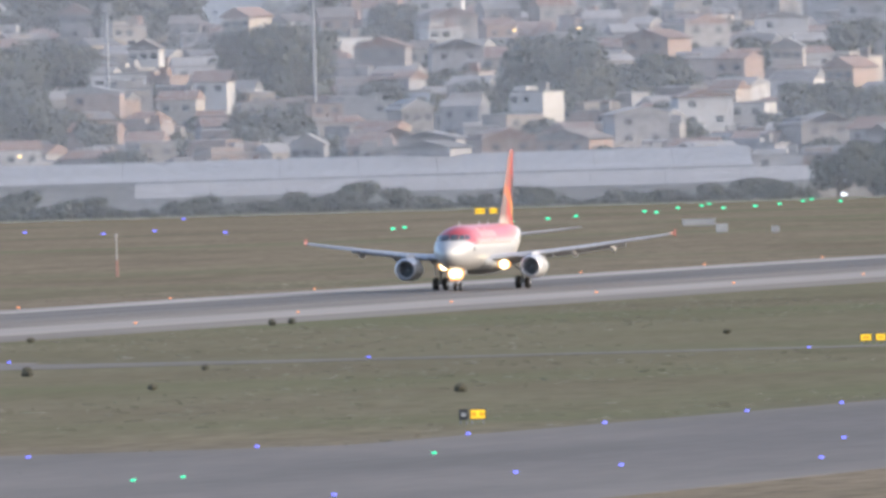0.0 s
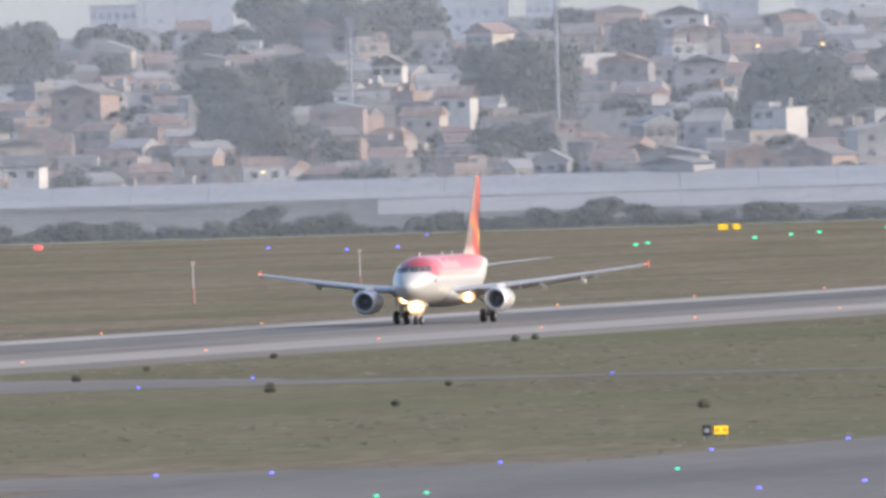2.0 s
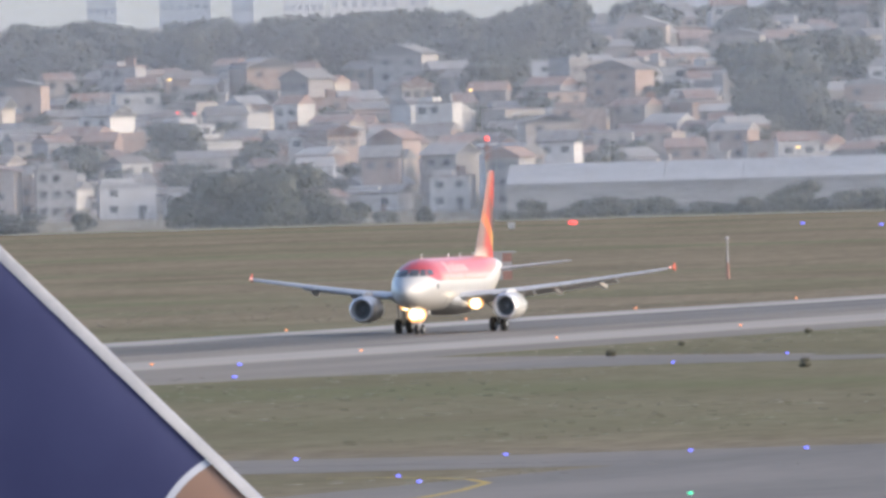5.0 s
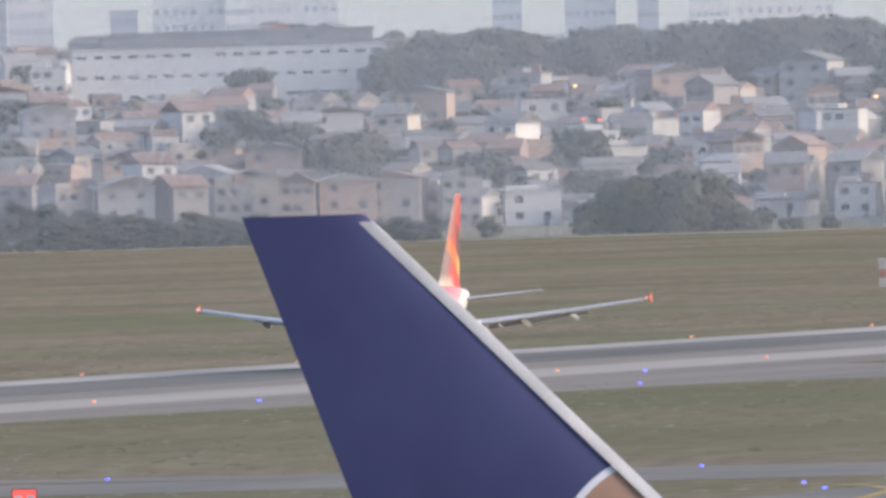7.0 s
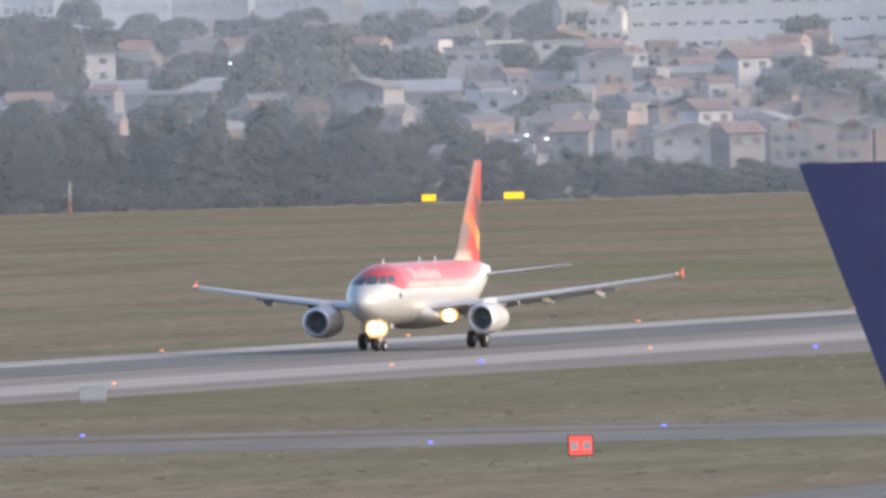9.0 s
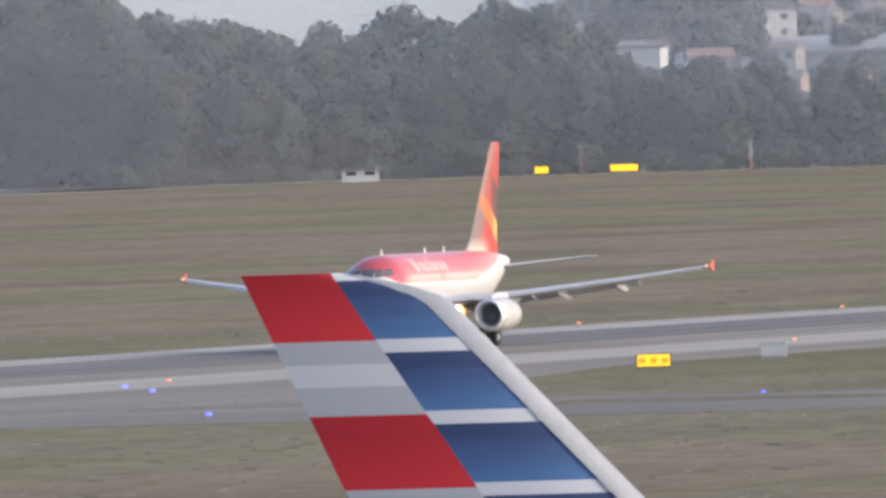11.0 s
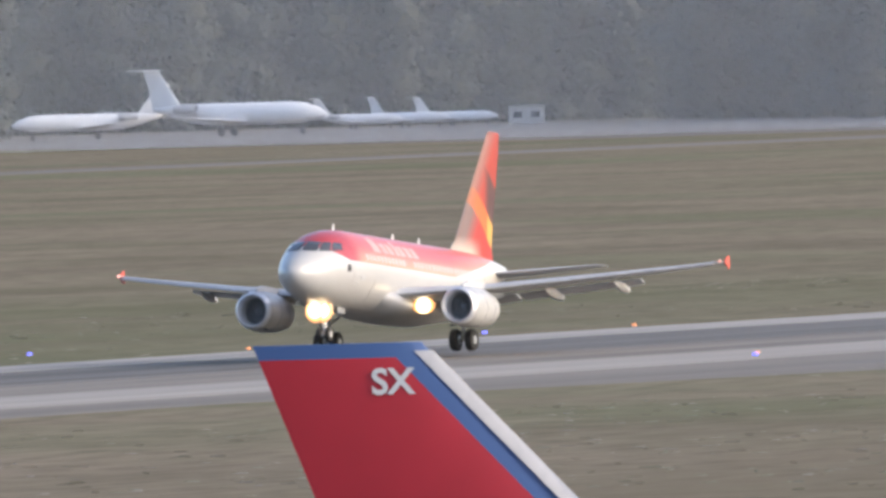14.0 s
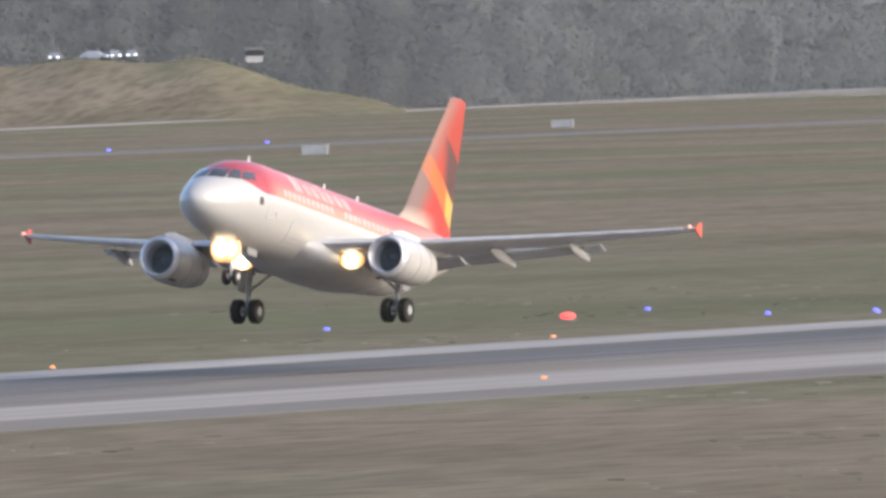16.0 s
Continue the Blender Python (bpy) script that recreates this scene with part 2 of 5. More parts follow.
def rod(bm, a, b, r0, r1=None, n=10):
    a, b = Vector(a), Vector(b)
    d = b - a
    m = Matrix.Translation((a + b) / 2) @ d.to_track_quat("Z", "Y").to_matrix().to_4x4()
    bmesh.ops.create_cone(bm, cap_ends=True, segments=n, radius1=r0, radius2=r0 if r1 is None else r1, depth=d.length, matrix=m)
    return bm


def ball(bm, c, r, n=8):
    s = r if isinstance(r, tuple) else (r, r, r)
    bmesh.ops.create_uvsphere(bm, u_segments=n, v_segments=max(4, n // 2), radius=1.0, matrix=Matrix.LocRotScale(c, None, s))
    return bm


def skin(bm, rings, close=True):
    """Joins rings of equal length into a tube with capped ends."""
    vs = [[bm.verts.new(p) for p in ring] for ring in rings]
    n = len(vs[0])
    for a, b in zip(vs, vs[1:]):
        for i in range(n):
            bm.faces.new((a[i], a[(i + 1) % n], b[(i + 1) % n], b[i]))
    if close:
        bm.faces.new(vs[0])
        bm.faces.new(list(reversed(vs[-1])))
    return bm


def strip(bm, x0, y0, x1, y1, z):
    bm.faces.new([bm.verts.new(p) for p in ((x0, y0, z), (x1, y0, z), (x1, y1, z), (x0, y1, z))])
    return bm


def slab(bm, pts, z0, z1):
    """A flat paved area with a real edge from a plan outline."""
    lo, hi = [bm.verts.new((x, y, z0)) for x, y in pts], [bm.verts.new((x, y, z1)) for x, y in pts]
    bm.faces.new(hi)
    n = len(pts)
    for i in range(n):
        bm.faces.new((lo[i], lo[(i + 1) % n], hi[(i + 1) % n], hi[i]))
    return bm


def at(az, d, z=None):
    """A place from degrees to the left of +Y and metres from the foot of the tripod."""
    x, y = -d * math.sin(radians(az)), d * math.cos(radians(az))
    return Vector((x, y, rise(d, az) if z is None else z))


def rise(d, az=0):
    """The height of the ground: flat field, then the town's hill, which dies out towards the far apron."""
    return 0.0 if d < 3950 else min(0.038 * (d - 3950), 36.0) * max(0.0, min(1.0, (19.2 - az % 360) / 1.8 if az % 360 < 180 else 1.0))


# ---- ground ----
def ground():
    bm = bmesh.new()
    radii = [150, 400, 800, 1200, 1600, 2000, 2400, 2800, 3200, 3600, 3950, 4300, 4600, 4897, 6000, 9000]
    n = 240
    mid = bm.verts.new((0, 0, 0))
    rows = [[bm.verts.new(at(360 * i / n, d)) for i in range(n)] for d in radii]
    for i in range(n):
        bm.faces.new((mid, rows[0][i], rows[0][(i + 1) % n]))
        for a, b in zip(rows, rows[1:]):
            bm.faces.new((a[i], b[i], b[(i + 1) % n], a[(i + 1) % n]))
    return thing("ground", bm, M["grass"], "dry mown airfield grass with green patches, rising to a hill", "ground", kind="structure")


ground()


def paved(name, pts, mat, label, z=0.016, category="road"):
    return thing(name, slab(bmesh.new(), pts, -0.2, z), mat, label, category, kind="structure")


def band(x0, x1, y0, y1):
    return [(x0, y0), (x1, y0), (x1, y1), (x0, y1)]


paved("runway", band(-474, -441, 300, 3600), M["asphalt"], "grey asphalt runway with worn surface", 0.012)
paved("runway_rubber", band(-473.5, -454, 310, 3590), M["rubber_asphalt"], "dark rubber-marked band along the runway", 0.03)
paved("runway_edge_strip", band(-483, -474, 300, 3600), M["line"], "pale weathered strip along the runway edge", 0.022)
paved("runway_pale_band", band(-441, -427, 300, 3600), M["pale_asphalt"], "pale worn band of runway asphalt", 0.018)
paved("runway_shoulder", band(-427, -416, 300, 3600), M["shoulder"], "grey paved shoulder beside the runway", 0.012)
paved("runway_flare", [(-416, 1405), (-402, 1530), (-398, 1562), (-378, 1583), (-372, 1590), (-378, 1627), (-416, 1668)], M["shoulder"], "paved fillet where the link taxiway meets the runway", 0.008)
paved("runway_flare", [(-416, 1060), (-400, 1140), (-385, 1150), (-385, 1178), (-396, 1210), (-403, 1260), (-416, 1330)], M["shoulder"], "paved fillet where the exit taxiway meets the runway", 0.009)
paved("taxiway_near", [(-262, 1195), (-258, 1330), (-256, 3000), (-205, 3000), (-212, 1050), (-214, 500), (-262, 500), (-275, 1150), (-340, 1184), (-420, 1196), (-420, 1200), (-372, 1203), (-290, 1182)][::-1], M["taxi"], "grey asphalt taxiway curving towards the runway")
paved("taxiway_crossing", [(-398, 1572), (-380, 1583), (-310, 1590), (-262, 1590), (-262, 1598), (-349, 1600), (-372, 1612), (-398, 1640)], M["taxi"], "narrow grey link taxiway across the grass")
paved("taxiway_exit", band(-420, -200, 1140, 1176), M["taxi"], "grey link taxiway with blue edge lights", 0.01)
paved("taxiway_far_shoulder", band(-1195, -1183, 1500, 3640), M["shoulder"], "pale worn shoulder of the far taxiway", 0.012)
paved("taxiway_far", band(-1212, -1195, 1500, 3640), M["rubber_asphalt"], "far grey taxiway parallel to the runway")
paved("apron_far", [(-1195, 3560), (-1212, 3640), (-1500, 4120), (-1640, 4080), (-1560, 3800), (-1420, 3560), (-1300, 3480)], M["taxi"], "grey concrete apron at the edge of the field")
paved("perimeter_road", [(-1440, 2900), (-1488, 3239), (-1583, 3773), (-1567, 3775), (-1472, 3240), (-1424, 2900)], M["pale_asphalt"], "narrow pale road along the edge of the field")


def painted_line(pts, w, label):
    bm = bmesh.new()
    for p, q in zip(pts, pts[1:]):
        p, q = Vector((*p, 0.03)), Vector((*q, 0.03))
        side = (q - p).cross(Vector((0, 0, 1))).normalized() * w / 2
        bm.faces.new([bm.verts.new(v) for v in (p - side, q - side, q + side, p + side)])
    return thing("painted_line", bm, M["yellow_paint"], label, "road marking", kind="structure")


painted_line([(-284, 1119), (-281, 1118), (-277, 1112.5), (-273.8, 1105.8), (-270.1, 1094.4), (-266.5, 1075), (-263.6, 1055.6), (-262, 1000)], 0.45, "worn yellow curved taxiway line")

# ---- the evening haze round the field, imitated by thin white strips, thicker with distance ----
def haze_bank(d, cover, label, az0=-180.0, az1=180.0, top=62.0, pitch=0.022):
    """Haze at a distance from the field's middle, imitated by thin level white strips; cover is the share of the view
    that they fill.
    """
    n = max(2, int((az1 - az0) / 9)) + 1
    turn = np.radians(np.linspace(az0, az1, n))
    i = np.arange(n - 1)
    z = np.arange(0.0, top, pitch)
    z = z + np.random.default_rng(int(d)).uniform(0, 0.5 * pitch, len(z))
    levels = np.column_stack((z, z + pitch * cover)).ravel()
    co = np.empty((len(levels), n, 3))
    co[:, :, 0], co[:, :, 1], co[:, :, 2] = -d * np.sin(turn), d * np.cos(turn), levels[:, None]
    first = (np.arange(len(z)) * 2 * n)[:, None]
    faces = np.stack((first + i, first + i + 1, first + n + i + 1, first + n + i), axis=2).reshape(-1, 4)
    me = bpy.data.meshes.new("haze")
    me.from_pydata(co.reshape(-1, 3).tolist(), [], faces.tolist())
    me.materials.append(M["haze"])
    return tagged(new("haze", me), label, "haze", kind="stuff")


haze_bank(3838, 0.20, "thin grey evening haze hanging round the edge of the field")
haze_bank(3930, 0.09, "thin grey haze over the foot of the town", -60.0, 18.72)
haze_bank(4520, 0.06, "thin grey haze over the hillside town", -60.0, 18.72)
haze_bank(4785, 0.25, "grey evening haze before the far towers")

# ---- the airliner that takes off: x to its left, y towards its tail, z up from the wheels' footing ----
NOSE = -15.3
HULL = [  # metres behind the nose: top, bottom, half width
    (0.00, 3.36, 3.24, 0.06), (0.12, 3.62, 2.98, 0.34), (0.45, 3.92, 2.70, 0.66), (1.0, 4.24, 2.42, 1.00), (1.6, 4.56, 2.22, 1.26),
    (2.3, 4.98, 2.06, 1.50), (3.0, 5.34, 1.94, 1.68), (4.0, 5.64, 1.83, 1.84), (5.2, 5.82, 1.76, 1.94), (6.4, 5.87, 1.74, 1.975),
    (10.0, 5.87, 1.74, 1.975), (14.0, 5.87, 1.74, 1.975), (18.0, 5.87, 1.74, 1.975), (20.0, 5.87, 1.76, 1.97), (21.5, 5.87, 1.92, 1.94), (23.0, 5.87, 2.25, 1.83),
    (25.0, 5.84, 2.88, 1.56), (27.0, 5.76, 3.55, 1.20), (29.0, 5.62, 4.20, 0.78), (30.6, 5.46, 4.66, 0.42), (31.3, 5.32, 4.86, 0.20), (31.44, 5.22, 4.96, 0.08)]


def hull_at(a):
    for p, q in zip(HULL, HULL[1:]):
        if p[0] <= a <= q[0]:
            k = (a - p[0]) / (q[0] - p[0])
            return [p[i] + k * (q[i] - p[i]) for i in (1, 2, 3)]
    return HULL[-1][1:]


def hull_point(a, z, side=1, out=0.0):
    """The point of the hull at a metres behind the nose and height z."""
    top, bot, hw = hull_at(a)
    c, hh = (top + bot) / 2, (top - bot) / 2
    s = math.sqrt(max(0.0, 1 - ((z - c) / hh) ** 2))
    return Vector((side * (hw * s + out), NOSE + a, z + out * (z - c) / hh))


def hull_ring(top, bot, hw, y, n=40, mid_x=0.0):
    c, hh = (top + bot) / 2, (top - bot) / 2
    return [(mid_x + hw * math.cos(2 * math.pi * i / n), y, c + hh * math.sin(2 * math.pi * i / n)) for i in range(n)]


def livery_hull():
    """White hull with a red upper body that runs into a cream tail."""
    m, nt, bs = shader("livery_hull")
    sep = nt.nodes.new("ShaderNodeSeparateXYZ")
    nt.links.new(nt.nodes.new("ShaderNodeTexCoord").outputs["Object"], sep.inputs[0])
    x, y, z = sep.outputs
    # lower edge of the red: dips behind the cockpit, then climbs towards the fin
    edge = calc(nt, "ADD", 4.12, calc(nt, "MULTIPLY", calc(nt, "MAXIMUM", calc(nt, "SUBTRACT", y, 3.5), 0.0), 0.16))
    edge = calc(nt, "ADD", edge, calc(nt, "MULTIPLY", calc(nt, "MAXIMUM", calc(nt, "SUBTRACT", -11.2, y), 0.0), 0.30))
    above = ramp(nt, calc(nt, "SUBTRACT", z, edge), -0.02, 0.03)
    warm = ramp(nt, calc(nt, "SUBTRACT", z, edge), 0.0, 0.9)
    red = blend(nt, warm, (0.62, 0.21, 0.115), (0.48, 0.085, 0.065))
    red = blend(nt, ramp(nt, y, -9.6, -10.6), red, (0.36, 0.038, 0.038))
    dirt = ramp(nt, noisy(nt, 1.2, 5, stretch=(1, 0.3, 1)), 0.5, 0.8)
    white = blend(nt, calc(nt, "MULTIPLY", dirt, 0.25), (0.40, 0.40, 0.395), (0.27, 0.265, 0.255))
    rear = ramp(nt, y, 4.0, 10.0)
    white = blend(nt, calc(nt, "MULTIPLY", rear, 0.5), white, (0.62, 0.565, 0.46))
    nt.links.new(blend(nt, above, white, red), bs.inputs["Base Color"])
    bs.inputs["Roughness"].default_value = 0.3
    bs.inputs["Coat Weight"].default_value = 0.12
    return m


def livery_fin():
    """Red fin with diagonal fields of orange, dark brown and yellow, dark at the leading edge."""
    m, nt, bs = shader("livery_fin")
    sep = nt.nodes.new("ShaderNodeSeparateXYZ")
    nt.links.new(nt.nodes.new("ShaderNodeTexCoord").outputs["Object"], sep.inputs[0])
    x, y, z = sep.outputs
    lead = calc(nt, "SUBTRACT", y, calc(nt, "ADD", 10.7, calc(nt, "MULTIPLY", calc(nt, "SUBTRACT", z, 9.0), 0.79)))   # metres behind the leading edge
    col = blend(nt, ramp(nt, lead, 0.2, 1.4), (0.24, 0.11, 0.085), (0.34, 0.045, 0.028))
    q = calc(nt, "ADD", z, calc(nt, "MULTIPLY", calc(nt, "SUBTRACT", y, 10.0), 0.62))
    mid = calc(nt, "MULTIPLY", calc(nt, "GREATER_THAN", q, 8.75), calc(nt, "LESS_THAN", q, 10.05))
    dark = calc(nt, "MULTIPLY", calc(nt, "MULTIPLY", calc(nt, "GREATER_THAN", q, 10.05), calc(nt, "LESS_THAN", q, 12.3)), ramp(nt, y, 12.5, 13.3))
    col = blend(nt, dark, col, (0.085, 0.04, 0.036))
    col = blend(nt, mid, col, blend(nt, ramp(nt, lead, 0.0, 1.2), (0.28, 0.11, 0.055), (0.55, 0.125, 0.035)))
    col = blend(nt, calc(nt, "MULTIPLY", mid, calc(nt, "GREATER_THAN", y, 13.2)), col, (0.55, 0.32, 0.08))
    low = calc(nt, "LESS_THAN", q, 8.75)
    col = blend(nt, low, col, blend(nt, ramp(nt, lead, 0.8, 2.2), (0.17, 0.11, 0.095), (0.38, 0.04, 0.03)))
    pale = calc(nt, "MULTIPLY", ramp(nt, z, 6.7, 5.9), ramp(nt, y, 12.2, 10.5))
    col = blend(nt, pale, col, (0.42, 0.35, 0.29))
    nt.links.new(col, bs.inputs["Base Color"])
    bs.inputs["Roughness"].default_value = 0.45
    bs.inputs["Specular IOR Level"].default_value = 0.3
    return m


def foil(chord, thick, n=9, droop=0.0):
    """An aerofoil outline: (distance behind the leading edge, height)."""
    xs = [0.5 * (1 - math.cos(math.pi * i / (n - 1))) for i in range(n)]
    def t(u):
        return 5 * thick * (0.2969 * math.sqrt(u) - 0.126 * u - 0.3516 * u * u + 0.2843 * u ** 3 - 0.1036 * u ** 4)
    up = [(u * chord, t(u)) for u in xs]
    dn = [(u * chord, -0.8 * t(u)) for u in reversed(xs[1:-1])]
    return up + dn


def wing_rings(sections, side):
    return [[(side * b, NOSE + le + u, z + h) for u, h in foil(ch, th)] for b, le, ch, th, z in sections]


def fin_rings(sections, y0=0.0, x0=0.0):
    return [[(x0 + h, y0 + le + u, z) for u, h in foil(ch, th)] for z, le, ch, th in sections]


def revolve(bm, profile, centre, n=32):
    """A ring body along y from (distance, radius)."""
    cx, cy, cz = centre
    profile = [(d, r * 0.885) for d, r in profile]
    return skin(bm, [[(cx + r * math.cos(2 * math.pi * i / n), cy + d, cz + r * math.sin(2 * math.pi * i / n)) for i in range(n)] for d, r in profile], False)


def wheel(parent, x, y, r, w, name="wheel"):
    bm = bmesh.new()
    prof = [(-w / 2, 0.55 * r), (-w / 2, 0.88 * r), (-w * 0.36, r * 0.98), (0, r), (w * 0.36, r * 0.98), (w / 2, 0.88 * r), (w / 2, 0.55 * r)]
    n = 24
    skin(bm, [[(x + d, y + q * math.cos(2 * math.pi * i / n), r + q * math.sin(2 * math.pi * i / n)) for i in range(n)] for d, q in prof])
    wh = part(name, bm, M["tyre"], parent, "black rubber tyre", smooth=40)
    for s in (-1, 1):
        bm = bmesh.new()
        rod(bm, (x + s * w * 0.40, y, r), (x + s * (w * 0.5 + 0.012), y, r), 0.52 * r, 0.34 * r, 16)
        part("rim", bm, M["grey"], wh, "grey metal wheel rim", smooth=30)
    return wh


GEAR = []   # legs and wheels that sink as the struts unload


def airliner():
    root = empty("airliner", "white and red twin-engine airliner with red and orange fin, lights on", "airplane")
    skin_bm = bmesh.new()
    fine = []
    for p, q in zip(HULL, HULL[1:]):
        k = max(1, int((q[0] - p[0]) / 0.5))
        fine += [[p[j] + (q[j] - p[j]) * i / k for j in range(4)] for i in range(k)]
    fine.append(list(HULL[-1]))
    skin(skin_bm, [hull_ring(t, b, w, NOSE + a) for a, t, b, w in fine])
    body_paint = livery_hull()
    part("fuselage", skin_bm, body_paint, root, "white lower body, red upper body", smooth=50)
    # belly fairing between the wings
    bm = bmesh.new()
    skin(bm, [hull_ring(3.2, bt, w, NOSE + a, 28) for a, bt, w in ((9.2, 2.2, 1.3), (10.2, 1.62, 2.02), (11.6, 1.40, 2.22), (14.5, 1.36, 2.25), (17.0, 1.42, 2.2), (18.6, 1.62, 1.95), (20.0, 2.1, 1.3))])
    part("belly_fairing", bm, M["white"], root, "white rounded belly fairing", smooth=50)
    # cockpit panes, three a side
    def nose_a(x, z):
        """How far behind the nose the hull passes through (x, z)."""
        lo, hi = 0.0, 6.4
        for _ in range(40):
            mid = (lo + hi) / 2
            top, bot, hw = hull_at(mid)
            c, hh = (top + bot) / 2, (top - bot) / 2
            if (x / hw) ** 2 + ((z - c) / hh) ** 2 > 1:
                lo = mid
            else:
                hi = mid
        return hi
    for side in (1, -1):
        for q in ([(0.05, 4.52), (0.78, 4.50), (0.70, 5.02), (0.05, 5.06)], [(0.85, 4.50), (1.25, 4.52), (1.06, 5.02), (0.77, 5.02)], [(1.31, 4.53), (1.55, 4.62), (1.36, 4.98), (1.12, 5.02)]):
            bm = bmesh.new()
            vs = []
            for j in range(4):
                for i in range(4):
                    u, v = i / 3, j / 3
                    x = (q[0][0] * (1 - u) + q[1][0] * u) * (1 - v) + (q[3][0] * (1 - u) + q[2][0] * u) * v
                    z = (q[0][1] * (1 - u) + q[1][1] * u) * (1 - v) + (q[3][1] * (1 - u) + q[2][1] * u) * v
                    vs.append(bm.verts.new((side * x * 1.004, NOSE + nose_a(x, z) - 0.02, z + 0.012)))
            for j in range(3):
                for i in range(3):
                    bm.faces.new((vs[j * 4 + i], vs[j * 4 + i + 1], vs[j * 4 + i + 5], vs[j * 4 + i + 4]))
            ex = bmesh.ops.extrude_face_region(bm, geom=bm.faces[:])
            for v in ex["geom"]:
                if isinstance(v, bmesh.types.BMVert):
                    v.co.y += 0.05
            part("cockpit_window", bm, M["glass"], root, "dark cockpit window pane", smooth=50)
    # cabin windows on both sides
    first = {}
    for side in (1, -1):
        for i in range(30):
            a = 6.3 + i * 0.533
            if i in (11, 12):
                continue
            p = hull_point(a, 4.42, side, 0.004)
            if side not in first:
                bm = bmesh.new()
                box(bm, -0.012, -0.12, -0.17, 0.012, 0.12, 0.17)
                w = first[side] = part("cabin_window", bm, M["cabin"], root)
            else:
                w = again(first[side], root)
            w.matrix_basis = Matrix.Translation(p) @ Matrix.Rotation(side * radians(-17), 4, "Y")
    # doors and hatches
    def panel(name, a, z, da, dz, side, mat, label, out=0.012):
        bm = bmesh.new()
        n = 5
        grid = [[hull_point(a + da * (i / n - 0.5), z + dz * (j / n - 0.5), side, out) for i in range(n + 1)] for j in range(n + 1)]
        vs = [[bm.verts.new(p) for p in row] for row in grid]
        for j in range(n):
            for i in range(n):
                bm.faces.new((vs[j][i], vs[j][i + 1], vs[j + 1][i + 1], vs[j + 1][i]))
        ex = bmesh.ops.extrude_face_region(bm, geom=bm.faces[:])
        for v in ex["geom"]:
            if isinstance(v, bmesh.types.BMVert):
                v.co.x -= side * 0.03
        return part(name, bm, mat, root, label)
    for side in (1, -1):
        panel("cabin_door", 4.95, 3.95, 0.82, 1.85, side, body_paint, "white cabin door")
        panel("rear_door", 24.2, 4.2, 0.76, 1.6, side, body_paint, "white rear door")
        panel("static_plate", 3.9, 3.72, 0.32, 0.36, side, M["dark"], "small dark square plate", 0.016)
        panel("door_sill_plate", 5.7, 3.30, 0.62, 0.26, side, M["grey"], "grey service panel", 0.018)
        panel("cargo_hatch", 8.0, 2.75, 1.5, 1.1, side, body_paint, "white cargo hatch")
        for k, (da, w, hgt) in enumerate(((0, 1.0, 0.75), (1.2, 0.7, 0.55), (2.1, 0.7, 0.55), (3.0, 0.55, 0.75), (3.75, 0.7, 0.55), (4.7, 0.7, 0.55), (5.6, 0.7, 0.55))):
            panel("name_mark", 8.2 + da, 5.05 + (hgt - 0.55) / 2, w, hgt, side, M["pink"], "faded pale lettering shape", 0.01)
    # antennas
    bm = bmesh.new()
    skin(bm, fin_rings([(5.84, NOSE + 6.0, 0.42, 0.05), (6.2, NOSE + 6.14, 0.2, 0.03)]))
    an = part("antenna", bm, M["white"], root, "white blade antenna")
    again(an, root, Matrix.Translation((0, 8.6, 0)))
    again(an, root, Matrix.Translation((0, 12.4, 0.0)))
    # wings
    for side in (1, -1):
        sec = [(1.2, 10.35, 6.75, 0.95, 2.72), (2.0, 10.75, 6.3, 0.85, 2.78), (4.2, 11.9, 5.1, 0.62, 2.98), (6.4, 13.05, 3.95, 0.48, 3.2), (9.0, 14.4, 3.2, 0.36, 3.52),
               (12.0, 15.95, 2.45, 0.26, 3.9), (15.0, 17.5, 1.8, 0.18, 4.29), (16.6, 18.35, 1.45, 0.12, 4.52), (16.95, 18.65, 1.1, 0.05, 4.57)]
        bm = bmesh.new()
        skin(bm, wing_rings(sec, side))
        part("wing", bm, M["wing"], root, "light grey swept wing", smooth=45)
        bm = bmesh.new()
        skin(bm, wing_rings([(b, le - 0.22, 0.62, 0.16, z - 0.10) for b, le, ch, th, z in sec[2:3]] + [(b, le - 0.2, 0.5, 0.12, z - 0.09) for b, le, ch, th, z in sec[3:-1]], side))
        part("slat", bm, M["slat"], root, "bright grey leading-edge slat", smooth=45)
        # flaps, lowered a little
        for b0, b1, s0, s1 in ((2.0, 6.2, sec[1], sec[3]), (6.4, 12.6, sec[3], sec[5])):
            bm = bmesh.new()
            rings = []
            for b, s in ((b0, s0), (b1, s1)):
                te = s[1] + s[2]
                ch = 0.23 * s[2] + 0.25
                rings.append([(side * b, NOSE + te - 0.35 * ch + u * math.cos(0.26) + h * math.sin(0.26), s[4] - 0.16 - u * math.sin(0.26) + h) for u, h in foil(ch, 0.14)])
            skin(bm, rings)
            part("flap", bm, M["grey"], root, "lowered grey flap", smooth=45)
        # flap track fairings
        for b, le, ln in ((4.6, 14.9, 3.0), (8.2, 15.7, 2.9), (11.6, 16.9, 2.4)):
            zz = 2.78 + (b - 2) * 0.106
            bm = bmesh.new()
            skin(bm, [[(side * b + r * math.cos(q * math.pi / 6), NOSE + le + d, zz - 0.28 - 0.16 * d / ln * 2 + 1.3 * r * math.sin(q * math.pi / 6)) for q in range(12)]
                      for d, r in ((0, 0.02), (0.3, 0.12), (0.9, 0.19), (ln * 0.6, 0.2), (ln * 0.85, 0.13), (ln, 0.02))])
